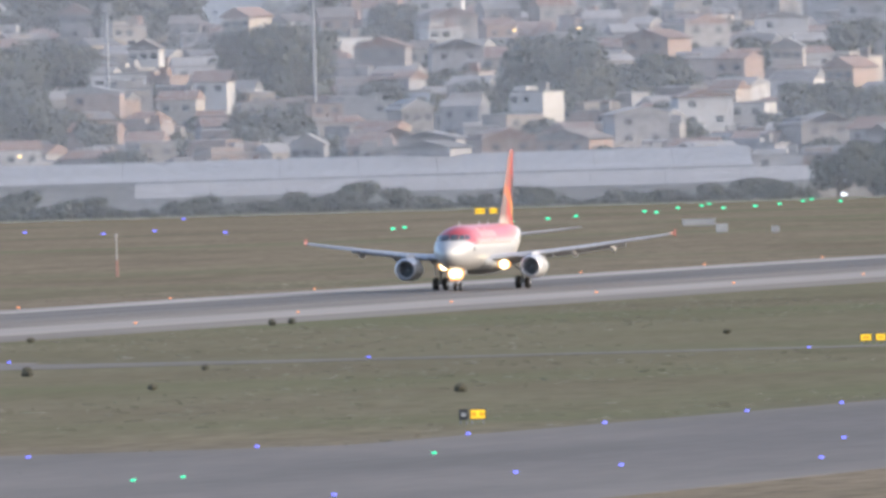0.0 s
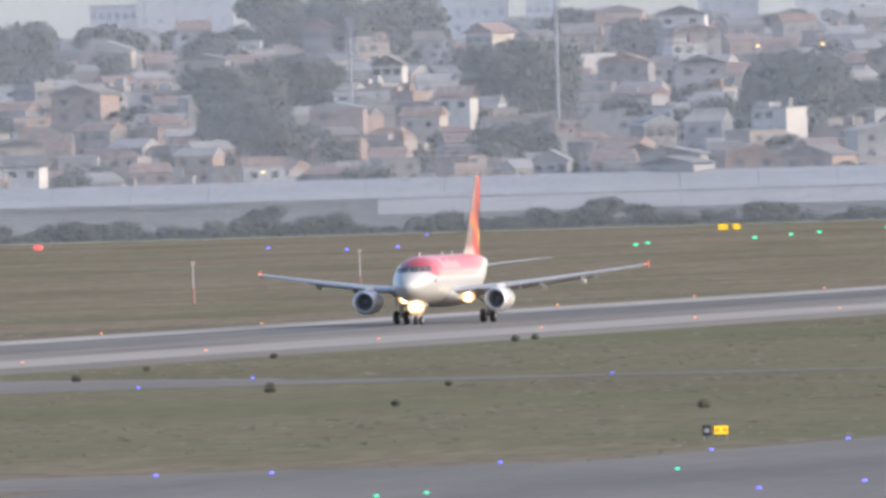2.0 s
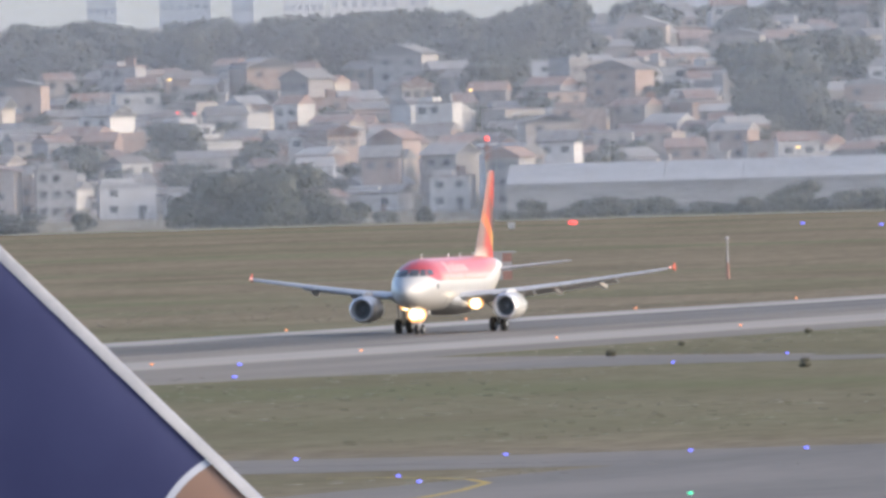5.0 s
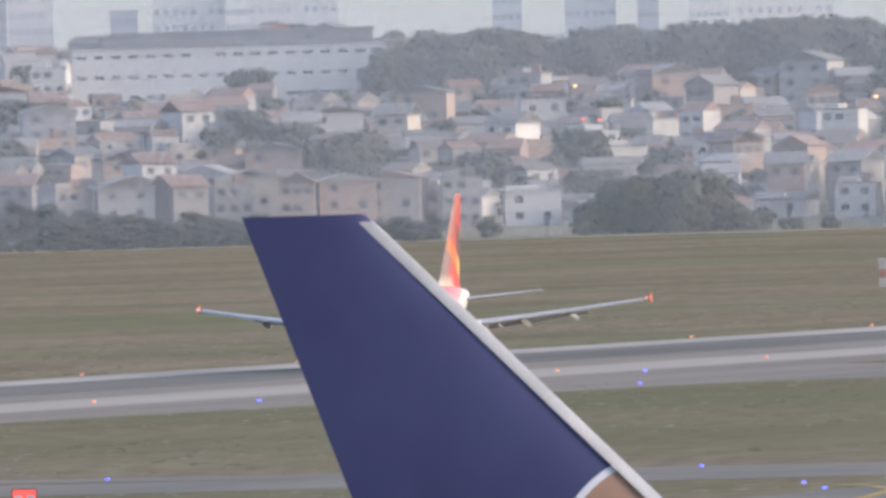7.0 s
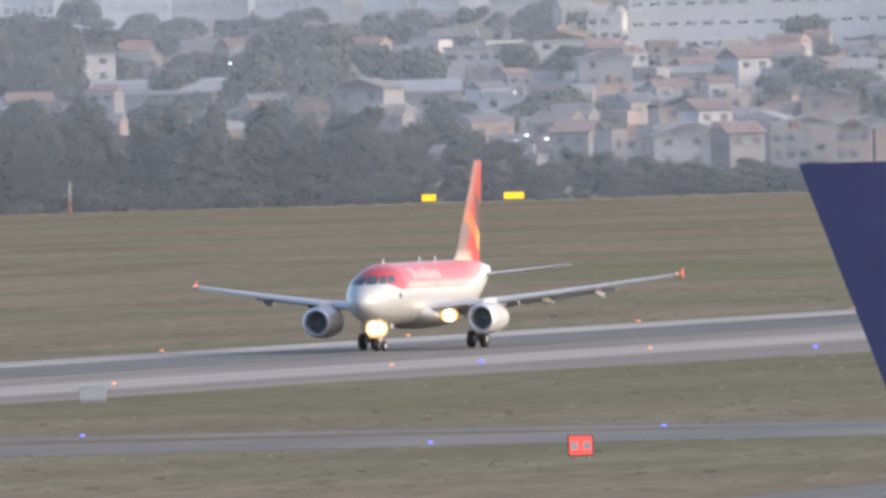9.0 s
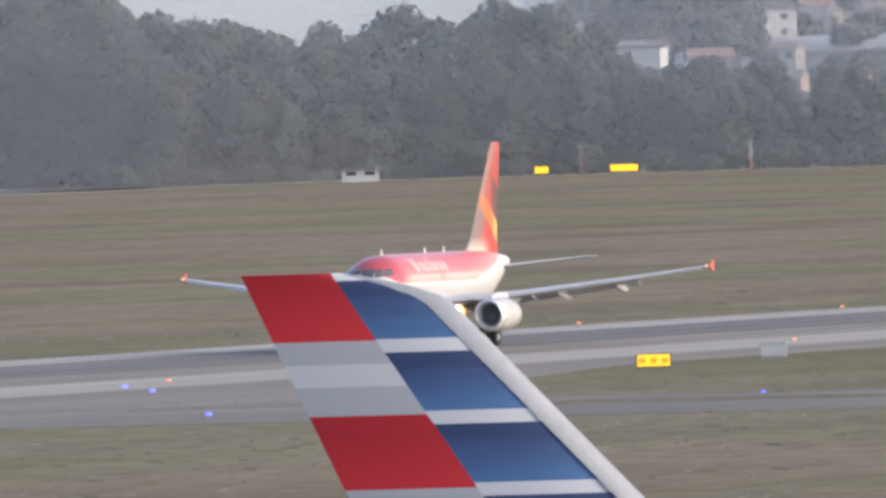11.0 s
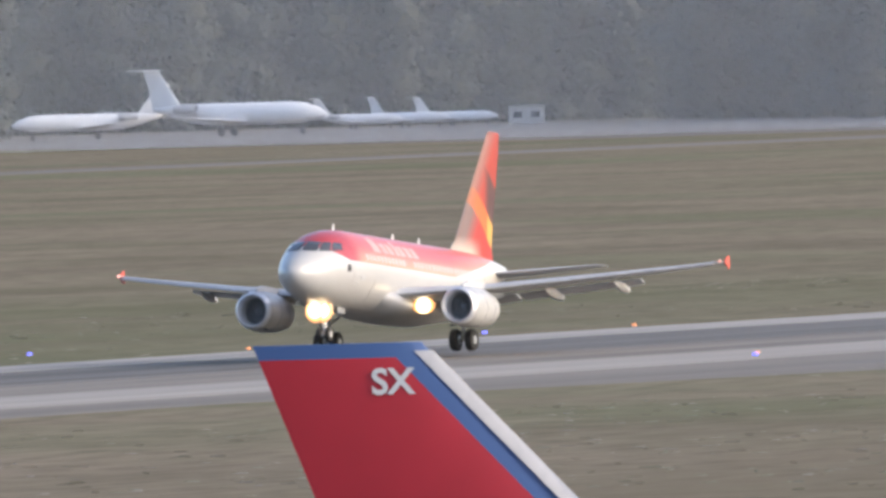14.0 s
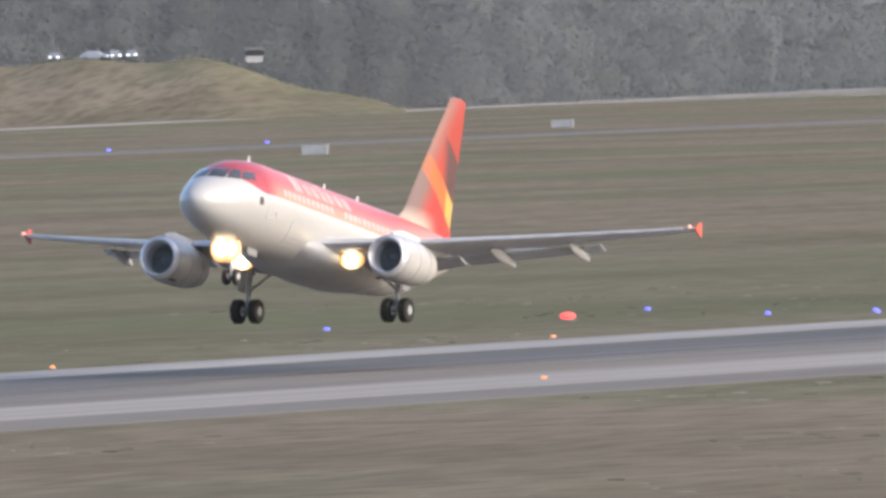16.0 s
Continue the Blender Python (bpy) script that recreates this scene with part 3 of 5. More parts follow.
            part("flap_fairing", bm, M["fairing"], root, "pale canoe-shaped flap fairing", smooth=50)
        # wing-tip fence
        bm = bmesh.new()
        y0 = NOSE + 18.5
        pts = [(0.3, 0.0), (0.9, 0.36), (1.08, 0.36), (1.12, 0.0), (1.12, -0.32), (0.98, -0.32)]
        f1 = [bm.verts.new((side * 16.99, y0 + a, 4.57 + z)) for a, z in pts]
        f2 = [bm.verts.new((side * 17.05, y0 + a, 4.57 + z)) for a, z in pts]
        bm.faces.new(f1)
        bm.faces.new(f2)
        for i in range(6):
            bm.faces.new((f1[i], f1[(i + 1) % 6], f2[(i + 1) % 6], f2[i]))
        part("wingtip_fence", bm, M["fence_red"], root, "orange-red wing-tip fence")
        # engine
        c = (side * 5.75, NOSE + 9.3, 2.0)
        bm = bmesh.new()
        revolve(bm, [(0.34, 0.80), (0.12, 0.84), (0.0, 0.94), (0.06, 1.05), (0.3, 1.13)], c)
        eng = part("nacelle_lip", bm, M["lip"], root, "bright metal intake lip", smooth=60)
        bm = bmesh.new()
        revolve(bm, [(0.30, 1.128), (0.8, 1.19), (1.6, 1.21), (2.6, 1.18), (3.4, 1.08), (3.95, 0.97), (3.92, 0.93), (3.0, 0.9)], c)
        part("nacelle", bm, M["white"], root, "white engine nacelle", smooth=50)
        for seam in (0.34, 1.62, 2.95):
            edge_r = {0.34: 1.135, 1.62: 1.21, 2.95: 1.137}[seam]
            bm = bmesh.new()
            revolve(bm, [(seam, edge_r - 0.01), (seam + 0.005, edge_r + 0.008), (seam + 0.045, edge_r + 0.008), (seam + 0.05, edge_r - 0.01)], c)
            part("cowl_seam", bm, M["midgrey"], root, "dark seam between cowl panels", smooth=50)
        bm = bmesh.new()
        revolve(bm, [(0.33, 0.805), (0.9, 0.82), (1.15, 0.82), (1.2, 0.3), (1.2, 0.02)], c)
        part("intake_duct", bm, M["intake"], root, "dark intake duct", smooth=50)
        blade = None
        for i in range(24):
            m = Matrix.Translation(Vector(c) + Vector((0, 1.0, 0))) @ Matrix.Rotation(2 * math.pi * i / 24, 4, "Y")
            if blade is None:
                bm = bmesh.new()
                lo = [bm.verts.new(v) for v in ((0.03, -0.03, 0.23), (0.10, 0.08, 0.74), (-0.06, -0.05, 0.74), (-0.03, 0.03, 0.23))]
                hi = [bm.verts.new(v.co + Vector((0.0, 0.015, 0.0))) for v in lo]
                bm.faces.new(lo)
                bm.faces.new(hi)
                for k in range(4):
                    bm.faces.new((lo[k], lo[(k + 1) % 4], hi[(k + 1) % 4], hi[k]))
                blade = part("fan_blade", bm, M["fan"], root)
                blade.matrix_basis = m
            else:
                again(blade, root, m)
        bm = bmesh.new()
        revolve(bm, [(0.55, 0.01), (0.7, 0.12), (1.0, 0.26), (1.15, 0.28)], c, 20)
        part("spinner", bm, M["midgrey"], root, "grey fan spinner", smooth=60)
        bm = bmesh.new()
        revolve(bm, [(3.0, 0.72), (3.9, 0.66), (4.5, 0.50), (4.6, 0.47), (4.4, 0.42), (5.1, 0.05)], c)
        part("core_nozzle", bm, M["dark"], root, "dark core exhaust nozzle", smooth=60)
        bm = bmesh.new()
        skin(bm, [[(side * 5.75 + xx, NOSE + a, z) for xx, z in ((-w, z0), (w, z0), (w * 0.6, z1), (-w * 0.6, z1))] for a, w, z0, z1 in ((9.9, 0.05, 3.05, 3.16), (10.8, 0.2, 2.9, 3.36), (12.6, 0.24, 2.7, 3.3), (14.6, 0.2, 2.65, 3.2), (16.0, 0.04, 2.85, 3.0))])
        part("pylon", bm, M["white"], root, "white engine pylon", smooth=40)
        bm = bmesh.new()
        box(bm, side * 5.2 - 0.12, NOSE + 9.75, 0.98, side * 5.2 + 0.12, NOSE + 10.15, 1.04, 0.02)
        part("nacelle_panel", bm, M["dark"], root, "small dark nacelle panel")
        # tailplane
        bm = bmesh.new()
        skin(bm, wing_rings([(0.3, 26.2, 3.6, 0.34, 4.72), (1.2, 26.6, 3.3, 0.30, 4.78), (6.0, 29.0, 1.5, 0.11, 5.26), (6.22, 29.25, 1.2, 0.04, 5.28)], side))
        part("tailplane", bm, M["wing"], root, "grey swept tailplane", smooth=45)
        # main gear
        bm = bmesh.new()
        rod(bm, (side * 3.8, 0, 0.58), (side * 3.72, 0, 3.0), 0.11, 0.15, 12)
        rod(bm, (side * 3.78, 0.02, 1.5), (side * 2.5, 0.1, 2.5), 0.07)
        rod(bm, (side * 3.3, 0, 0.58), (side * 4.3, 0, 0.58), 0.09)
        GEAR.append(part("main_gear_leg", bm, M["midgrey"], root, "grey main gear leg", smooth=40))
        bm = bmesh.new()
        box(bm, side * 4.16 - 0.03, -0.42, 1.25, side * 4.16 + 0.03, 0.42, 2.75, 0.02)
        part("gear_door", bm, M["grey"], root, "pale gear leg door")
        for dx in (-0.44, 0.44):
            GEAR.append(wheel(root, side * 3.8 + dx, 0.0, 0.58, 0.42))
        # wing-root lamp
        bm = bmesh.new()
        rod(bm, (side * 2.75, NOSE + 12.3, 2.25), (side * 2.75, NOSE + 12.6, 2.7), 0.06)
        part("lamp_arm", bm, M["midgrey"], root)
        # oversized lens: the lamp's glare is built into its shape
        bm = bmesh.new()
        ball(bm, (0, 0, 0), (0.66, 0.12, 0.40), 24)
        part("wing_lamp", bm, M["landing"], root, "lit landing lamp", smooth=60).location = (side * 2.75, NOSE + 12.25, 2.22)
        bm = bmesh.new()
        ball(bm, (side * 16.9, NOSE + 18.5, 4.58), 0.09, 8)
        part("tip_lamp", bm, M["tip"], root, "small wing-tip lamp")
    # fin
    bm = bmesh.new()
    skin(bm, fin_rings([(5.5, 22.3, 7.3, 0.62), (5.95, 23.3, 6.15, 0.56), (6.4, 23.95, 5.4, 0.5), (9.0, 26.0, 3.85, 0.36), (11.5, 28.0, 2.35, 0.22), (12.35, 28.65, 1.8, 0.14), (12.5, 28.95, 1.35, 0.05)], NOSE))
    part("fin", bm, livery_fin(), root, "red fin with orange, dark and yellow fields", smooth=45)
    bm = bmesh.new()
    rod(bm, (0, NOSE + 31.3, 5.1), (0, NOSE + 31.55, 5.1), 0.16, 0.10, 12)
    part("tail_exhaust", bm, M["dark"], root, "dark tail exhaust")
    # nose gear
    bm = bmesh.new()
    rod(bm, (0, NOSE + 5.0, 0.38), (0, NOSE + 5.1, 2.0), 0.09, 0.11, 12)
    rod(bm, (0, NOSE + 5.05, 1.2), (0, NOSE + 6.2, 1.9), 0.05)
    rod(bm, (-0.3, NOSE + 5.0, 0.38), (0.3, NOSE + 5.0, 0.38), 0.06)
    part("nose_gear_leg", bm, M["grey"], root, "pale nose gear leg", smooth=40)
    bm = bmesh.new()
    rod(bm, (0, NOSE + 4.3, 1.45), (0, NOSE + 5.1, 1.5), 0.05)
    part("lamp_bracket", bm, M["midgrey"], root)
    for dx in (-0.25, 0.25):
        wheel(root, dx, NOSE + 5.0, 0.38, 0.22)
        bm = bmesh.new()
        box(bm, 2.0 * dx - 0.02, NOSE + 5.5, 1.5, 2.0 * dx + 0.02, NOSE + 6.6, 1.9, 0.015)
        part("nose_gear_door", bm, M["midgrey"], root, "grey nose gear door")
        # lens made far larger than the lamp to take in its glare
        bm = bmesh.new()
        ball(bm, (0, 0, 0), (0.58, 0.14, 0.66), 24)
        part("nose_lamp", bm, M["landing"], root, "lit landing lamp on the nose gear", smooth=60).location = (0.7 * dx, NOSE + 4.2 + 0.1 * dx, 1.56)
    bm = bmesh.new()
    ball(bm, (0, 0, 0), (0.15, 0.1, 0.15), 12)
    part("taxi_lamp", bm, M["landing"], root, "small lit taxi lamp", smooth=60).location = (0.12, NOSE + 4.75, 1.12)
    return root


M["fan"] = plain("fan_blades", (0.20, 0.20, 0.205), rough=0.4, bump=0.0)
M["pink"] = plain("faded_white_lettering", (0.78, 0.36, 0.31), rough=0.35, bump=0.0)
M["slat"] = plain("bright_slat", (0.58, 0.58, 0.58), rough=0.3, metal=0.4, bump=0.0)
# pale tone of the cabin window panes
M["cabin"] = plain("cabin_window_blind", (0.62, 0.55, 0.50), (0.5, 0.44, 0.4), 0.15, bump=0.0)
M["wing"] = plain("grey_wing_paint", (0.47, 0.48, 0.49), (0.39, 0.40, 0.41), 0.35, scale=0.5, fine=4, bump=0.0)
M["fairing"] = plain("pale_fairing_paint", (0.62, 0.60, 0.58), rough=0.4, bump=0.0)
M["fence_red"] = plain("orange_red_paint", (0.58, 0.10, 0.06), rough=0.4, bump=0.0)
M["intake"] = plain("intake_liner", (0.50, 0.495, 0.49), rough=0.5, bump=0.0)
M["tip"] = glow("tip_lamp", (1.0, 0.5, 0.4), 0.6)
plane = airliner()

# ---- parked airliners of which the fins stand up in front ----
def fin_paint(name, paint):
    m, nt, bs = shader(name)
    sep = nt.nodes.new("ShaderNodeSeparateXYZ")
    nt.links.new(nt.nodes.new("ShaderNodeTexCoord").outputs["Object"], sep.inputs[0])
    nt.links.new(paint(nt, sep.outputs[1], sep.outputs[2]), bs.inputs["Base Color"])
    bs.inputs["Roughness"].default_value = 0.45
    bs.inputs["Specular IOR Level"].default_value = 0.3
    return m


def parked(label, az, d, tip_z, tip_chord, sweep, rear, paint, edge, top, round_tip=0.0, body="white_aircraft"):
    """A parked airliner that heads to +x of the view; local y runs towards its tail, the fin's tip starts at y = 0."""
    p = at(az, d)
    root = empty("parked_airliner", label, "airplane", "parked airliners", at=Matrix.Translation((p.x, p.y, 0)) @ Matrix.Rotation(radians(90 + az), 4, "Z"))
    span = tip_z - top + 0.5
    bm = bmesh.new()
    cuts = [0, 0.02, 0.25, 0.5, 0.75, 1.0] if not round_tip else [0, 0.004, 0.012, 0.025, 0.042, 0.065, 0.09, 0.3, 0.55, 0.8, 1.0]
    secs = []
    for k in cuts:
        z = tip_z - span * k
        le, te = -sweep * span * k, tip_chord - rear * span * k
        if round_tip and k < 0.1:
            le += round_tip * (1 - k / 0.09) ** 2
        secs.append((z, le, te - le, 0.05 + 0.95 * min(1, 0.25 + k)))
    skin(bm, fin_rings(secs))
    part("fin", bm, paint, root, smooth=45)
    # bare metal leading edge
    bm = bmesh.new()
    skin(bm, [[(x * 0.35 * th, le - 0.03 + yy, z) for x, yy in ((-1, edge), (-0.7, 0.1), (0, -0.02), (0.7, 0.1), (1, edge))] for z, le, ch, th in secs[1:]])
    part("leading_edge", bm, M["edge_metal"], root, "bare metal leading edge", smooth=50)
    c, r = (top + 1.7) / 2, (top - 1.7) / 2
    base = -sweep * span
    bm = bmesh.new()
    skin(bm, [hull_ring(c + q * r + up, c - q * r + up, q * r, base + yy, 32) for yy, q, up in ((-32, 0.05, -0.5), (-31, 0.45, -0.3), (-28, 0.85, -0.1), (-25, 1, 0), (-4, 1, 0), (2, 0.85, 0.2), (7, 0.45, 0.6), (11, 0.1, 0.8))])
    part("fuselage", bm, M["white"], root, "white fuselage", smooth=50)
    for side in (1, -1):
        bm = bmesh.new()
        skin(bm, [[(side * b, base + le + u, z + h) for u, h in foil(ch, th)] for b, le, ch, th, z in ((1.0, -18, 7.5, 0.9, c - 1.2), (17.0, -9, 2.0, 0.2, c + 0.1))])
        part("wing", bm, M["wing"], root, "grey wing", smooth=45)
        bm = bmesh.new()
        rod(bm, (side * 3.6, base - 12.5, 0.5), (side * 3.4, base - 12.5, c - 0.6), 0.16)
        part("main_gear_leg", bm, M["midgrey"], root)
        for dx in (-0.5, 0.5):
            wheel(root, side * 3.6 + dx, base - 12.5, 0.58, 0.42)
    bm = bmesh.new()
    rod(bm, (0, base - 27, 0.4), (0, base - 27, c - 1), 0.12)
    part("nose_gear_leg", bm, M["midgrey"], root)
    wheel(root, 0.0, base - 27, 0.45, 0.4)
    return root


M["edge_metal"] = plain("edge_metal", (0.26, 0.27, 0.295), (0.21, 0.22, 0.245), 0.55, 0.2, scale=0.8, fine=5, bump=0.0)


def navy(nt, y, z):
    d = calc(nt, "ADD", calc(nt, "POWER", calc(nt, "ADD", y, 7.8), 2), calc(nt, "POWER", calc(nt, "SUBTRACT", z, 5.4), 2))
    r = calc(nt, "SQRT", d)
    globe = calc(nt, "LESS_THAN", r, 3.05)
    ring = calc(nt, "MULTIPLY", globe, calc(nt, "GREATER_THAN", r, 2.86))
    line = calc(nt, "LESS_THAN", calc(nt, "ABSOLUTE", calc(nt, "SUBTRACT", calc(nt, "MODULO", calc(nt, "ADD", calc(nt, "MULTIPLY", y, 0.8), calc(nt, "MULTIPLY", z, 0.5)), 0.8), 0.4)), 0.07)
    n = ramp(nt, noisy(nt, 0.35, 3), 0.35, 0.65)
    col = blend(nt, n, (0.040, 0.043, 0.112), (0.050, 0.054, 0.13))
    col = blend(nt, globe, col, (0.28, 0.17, 0.12))
    return blend(nt, calc(nt, "MAXIMUM", ring, calc(nt, "MULTIPLY", line, globe)), col, (0.55, 0.56, 0.6))


def flag(nt, y, z):
    """Horizontal bands of red, white and grey behind, blue with white lines in front."""
    band_n = calc(nt, "MODULO", calc(nt, "DIVIDE", calc(nt, "SUBTRACT", 13.34, z), 2.87), 1.0)
    red = calc(nt, "LESS_THAN", band_n, 0.498)
    grey = calc(nt, "GREATER_THAN", calc(nt, "ABSOLUTE", calc(nt, "SUBTRACT", band_n, 0.73)), 0.075)
    hind = blend(nt, red, blend(nt, grey, (0.44, 0.445, 0.46), (0.32, 0.33, 0.345)), blend(nt, ramp(nt, band_n, 0.15, 0.45), (0.33, 0.012, 0.018), (0.45, 0.02, 0.028)))
    b2 = calc(nt, "MODULO", calc(nt, "ADD", calc(nt, "DIVIDE", calc(nt, "SUBTRACT", 11.93, z), 1.40), 5.0), 1.0)
    white = calc(nt, "LESS_THAN", b2, 0.185)
    fade = ramp(nt, calc(nt, "ADD", b2, calc(nt, "MULTIPLY", noisy(nt, 1.6, 2, stretch=(1, 0.3, 2.5)), 0.35)), 0.55, 1.2)
    fore = blend(nt, white, blend(nt, fade, (0.022, 0.038, 0.10), (0.055, 0.125, 0.27)), (0.45, 0.46, 0.48))
    split = calc(nt, "LESS_THAN", calc(nt, "ADD", y, calc(nt, "MULTIPLY", calc(nt, "SUBTRACT", 13.05, z), 0.646)), 1.59)
    return blend(nt, split, hind, fore)


def redblue(nt, y, z):
    lead = calc(nt, "LESS_THAN", calc(nt, "ADD", y, calc(nt, "MULTIPLY", calc(nt, "SUBTRACT", 12.26, z), 0.93)), 0.62)
    topb = calc(nt, "GREATER_THAN", z, 12.03)
    n = ramp(nt, noisy(nt, 0.6, 3), 0.35, 0.65)
    col = blend(nt, n, (0.34, 0.018, 0.03), (0.30, 0.016, 0.026))
    return blend(nt, calc(nt, "MAXIMUM", lead, topb), col, (0.04, 0.085, 0.21))


parked("parked airliner with a plain navy blue fin and metal leading edge", 15.082, 650, 14.95, 3.26, 0.985, 0.36, fin_paint("navy_fin", navy), 0.42, 5.3)
parked("parked airliner with a red, white and blue striped fin", 17.86, 470, 13.22, 3.42, 0.93, 0.45, fin_paint("striped_fin", flag), 0.5, 6.6, 1.5)
red_tail = parked("parked airliner with a red fin edged in blue", 20.9717, 380, 12.26, 2.62, 0.93, 0.38, fin_paint("red_fin", redblue), 0.28, 5.9)
bpy_txt = bpy.data.curves.new("fin_letters", "FONT")
bpy_txt.body, bpy_txt.size, bpy_txt.extrude = "SX", 0.56, 0.004
bpy_txt.offset = 0.014
txt = new("fin_letters", bpy_txt)
tagged(txt, "pale grey letters")
bpy_txt.materials.append(M["grey"])
txt.parent = red_tail
txt.matrix_basis = Matrix.Translation((-0.168, 0.79, 11.47)) @ Matrix.Rotation(radians(-90), 4, "Z") @ Matrix.Rotation(radians(90), 4, "X")

# ---- trees ----
def lump(bm, c, r, rnd, k=0.22):
    v0 = len(bm.verts)
    bmesh.ops.create_icosphere(bm, subdivisions=1, radius=1.0)
    bm.verts.ensure_lookup_table()
    for v in bm.verts[v0:]:
        q = 1 + k * noise.noise(v.co * 2.3 + Vector(c))
        v.co = Vector((c[0] + v.co.x * r[0] * q, c[1] + v.co.y * r[1] * q, c[2] + v.co.z * r[2] * q))


def leaves(bm, c, r, n, size, rnd):
    """Small leaf sprays on and round a lobe of the crown."""
    for _ in range(n):
        d = Vector((rnd.gauss(0, 1), rnd.gauss(0, 1), rnd.gauss(0, 1))).normalized()
        k = rnd.uniform(0.84, 1.14)
        p = Vector((c[0] + d.x * r[0] * k, c[1] + d.y * r[1] * k, c[2] + d.z * r[2] * k))
        u = Vector((rnd.gauss(0, 1), rnd.gauss(0, 1), rnd.gauss(0, 1))).normalized()
        d = (d + 0.7 * Vector((rnd.gauss(0, 1), rnd.gauss(0, 1), rnd.gauss(0, 1)))).normalized()
        u = (u - d * u.dot(d)).normalized()
        w = u.cross(d).normalized()
        s = size * rnd.uniform(0.5, 1.3)
        bm.faces.new([bm.verts.new(p + q) for q in (u * s, w * s * 0.7, -u * s, -w * s * 0.7)])


def tree_model(seed, h, spread, mat, trunk=0.3, lobes=9, tall=False):
    rnd = random.Random(seed)
    root = empty("tree", "dark green broad-leaved tree" if not tall else "tall dark eucalyptus in the wood", "tree")
    bm = bmesh.new()
    rod(bm, (0, 0, -0.3), (rnd.uniform(-0.3, 0.3), 0, h * (0.55 if not tall else 0.75)), trunk, trunk * 0.4, 8)
    for i in range(4):
        q = rnd.uniform(0, 6.3)
        z = h * rnd.uniform(0.25, 0.5)
        rod(bm, (0, 0, z), (spread * 0.5 * math.cos(q), spread * 0.5 * math.sin(q), z + h * 0.25), trunk * 0.45, trunk * 0.2, 6)
    part("trunk", bm, M["bark"], root)
    bm = bmesh.new()
    for i in range(lobes):
        q, rr = rnd.uniform(0, 6.3), spread * math.sqrt(rnd.random()) * 0.62
        if tall:
            z = h * (0.08 + 0.84 * i / lobes)
            w = spread * (0.55 - 0.25 * abs(i / lobes - 0.45))
            c, r = (rr * 0.8 * math.cos(q), rr * 0.8 * math.sin(q), z), (w, w, h * rnd.uniform(0.08, 0.13))
        else:
            z = h * rnd.uniform(0.42, 0.80)
            w = spread * rnd.uniform(0.32, 0.5)
            c, r = (rr * math.cos(q), rr * math.sin(q), z), (w, w, w * rnd.uniform(0.6, 0.85))
        lump(bm, c, tuple(k * 0.9 for k in r), rnd, 0.3)
        leaves(bm, c, r, 110 if not tall else 270, 0.42 if not tall else 0.5, rnd)
    part("crown", bm, mat, root)
    return root


TREES = [tree_model(11, 7.0, 4.2, M["leaf"]), tree_model(12, 6.0, 3.6, M["leaf"]), tree_model(13, 8.5, 4.6, M["leaf"], lobes=11), tree_model(17, 5.0, 5.0, M["leaf"], lobes=10)]
TALL = [tree_model(21, 26, 6.0, M["leaf_dark"], 0.4, 12, True), tree_model(22, 23, 7.0, M["leaf_dark"], 0.4, 12, True), tree_model(23, 28, 6.5, M["leaf_dark"], 0.4, 13, True)]
used = set()


def plant(model, az, d, s=1.0, turn=0.0, sz=None, z=None):
    p = at(az, d, z)
    m = Matrix.Translation(p) @ Matrix.Rotation(turn, 4, "Z")
    if model not in used:
        used.add(model)
        o = model
        o.matrix_basis = m @ Matrix.Diagonal((s, s, sz or s, 1))
    else:
        o = copy_thing(model, Matrix.Identity(4))
        o.matrix_basis = m @ Matrix.Diagonal((s, s, sz or s, 1))
    return o


rnd = random.Random(5)
# the wood beyond the far corner of the field: its top line by direction
WOOD = [(14.9, 3.2), (15.3, 4.5), (15.7, 6), (15.9, 7.5), (16.05, 9), (16.2, 14), (16.45, 15), (16.7, 16.5), (16.9, 18), (17.3, 19), (17.55, 26), (17.8, 27), (18.05, 25), (18.3, 27), (18.6, 33), (19.0, 36), (20, 36), (21, 38), (22, 36), (22.8, 35), (23.4, 38), (24.6, 38)]


def top_line(az):
    for p, q in zip(WOOD, WOOD[1:]):
        if p[0] <= az <= q[0]:
            return p[1] + (q[1] - p[1]) * (az - p[0]) / (q[0] - p[0])
    return WOOD[-1][1]


def grove(name, label, plan):
    """Trees too many to count, joined: (model, matrix) pairs."""
    co, fa, base = [], [], 0
    src = {}
    for model, m in plan:
        if model not in src:
            me = [c for c in model.children if c.name.startswith("crown")][0].data
            v = np.empty(len(me.vertices) * 3)
            me.vertices.foreach_get("co", v)
            src[model] = (v.reshape(-1, 3), [tuple(p.vertices) for p in me.polygons], me.materials[0])
        v, polys, mat = src[model]
        mm = np.array(m)
        co.append(v @ mm[:3, :3].T + mm[:3, 3])
        fa += [tuple(i + base for i in p) for p in polys]
        base += len(v)
    me = bpy.data.meshes.new(name)
    me.from_pydata(np.concatenate(co).tolist(), [], fa)
    me.materials.append(mat)
    return tagged(new(name, me), label, "trees", kind="stuff")


def spot(az, d, s, turn, sz, z=None):
    return Matrix.Translation(at(az, d, z)) @ Matrix.Rotation(turn, 4, "Z") @ Matrix.Diagonal((s, s, sz, 1))


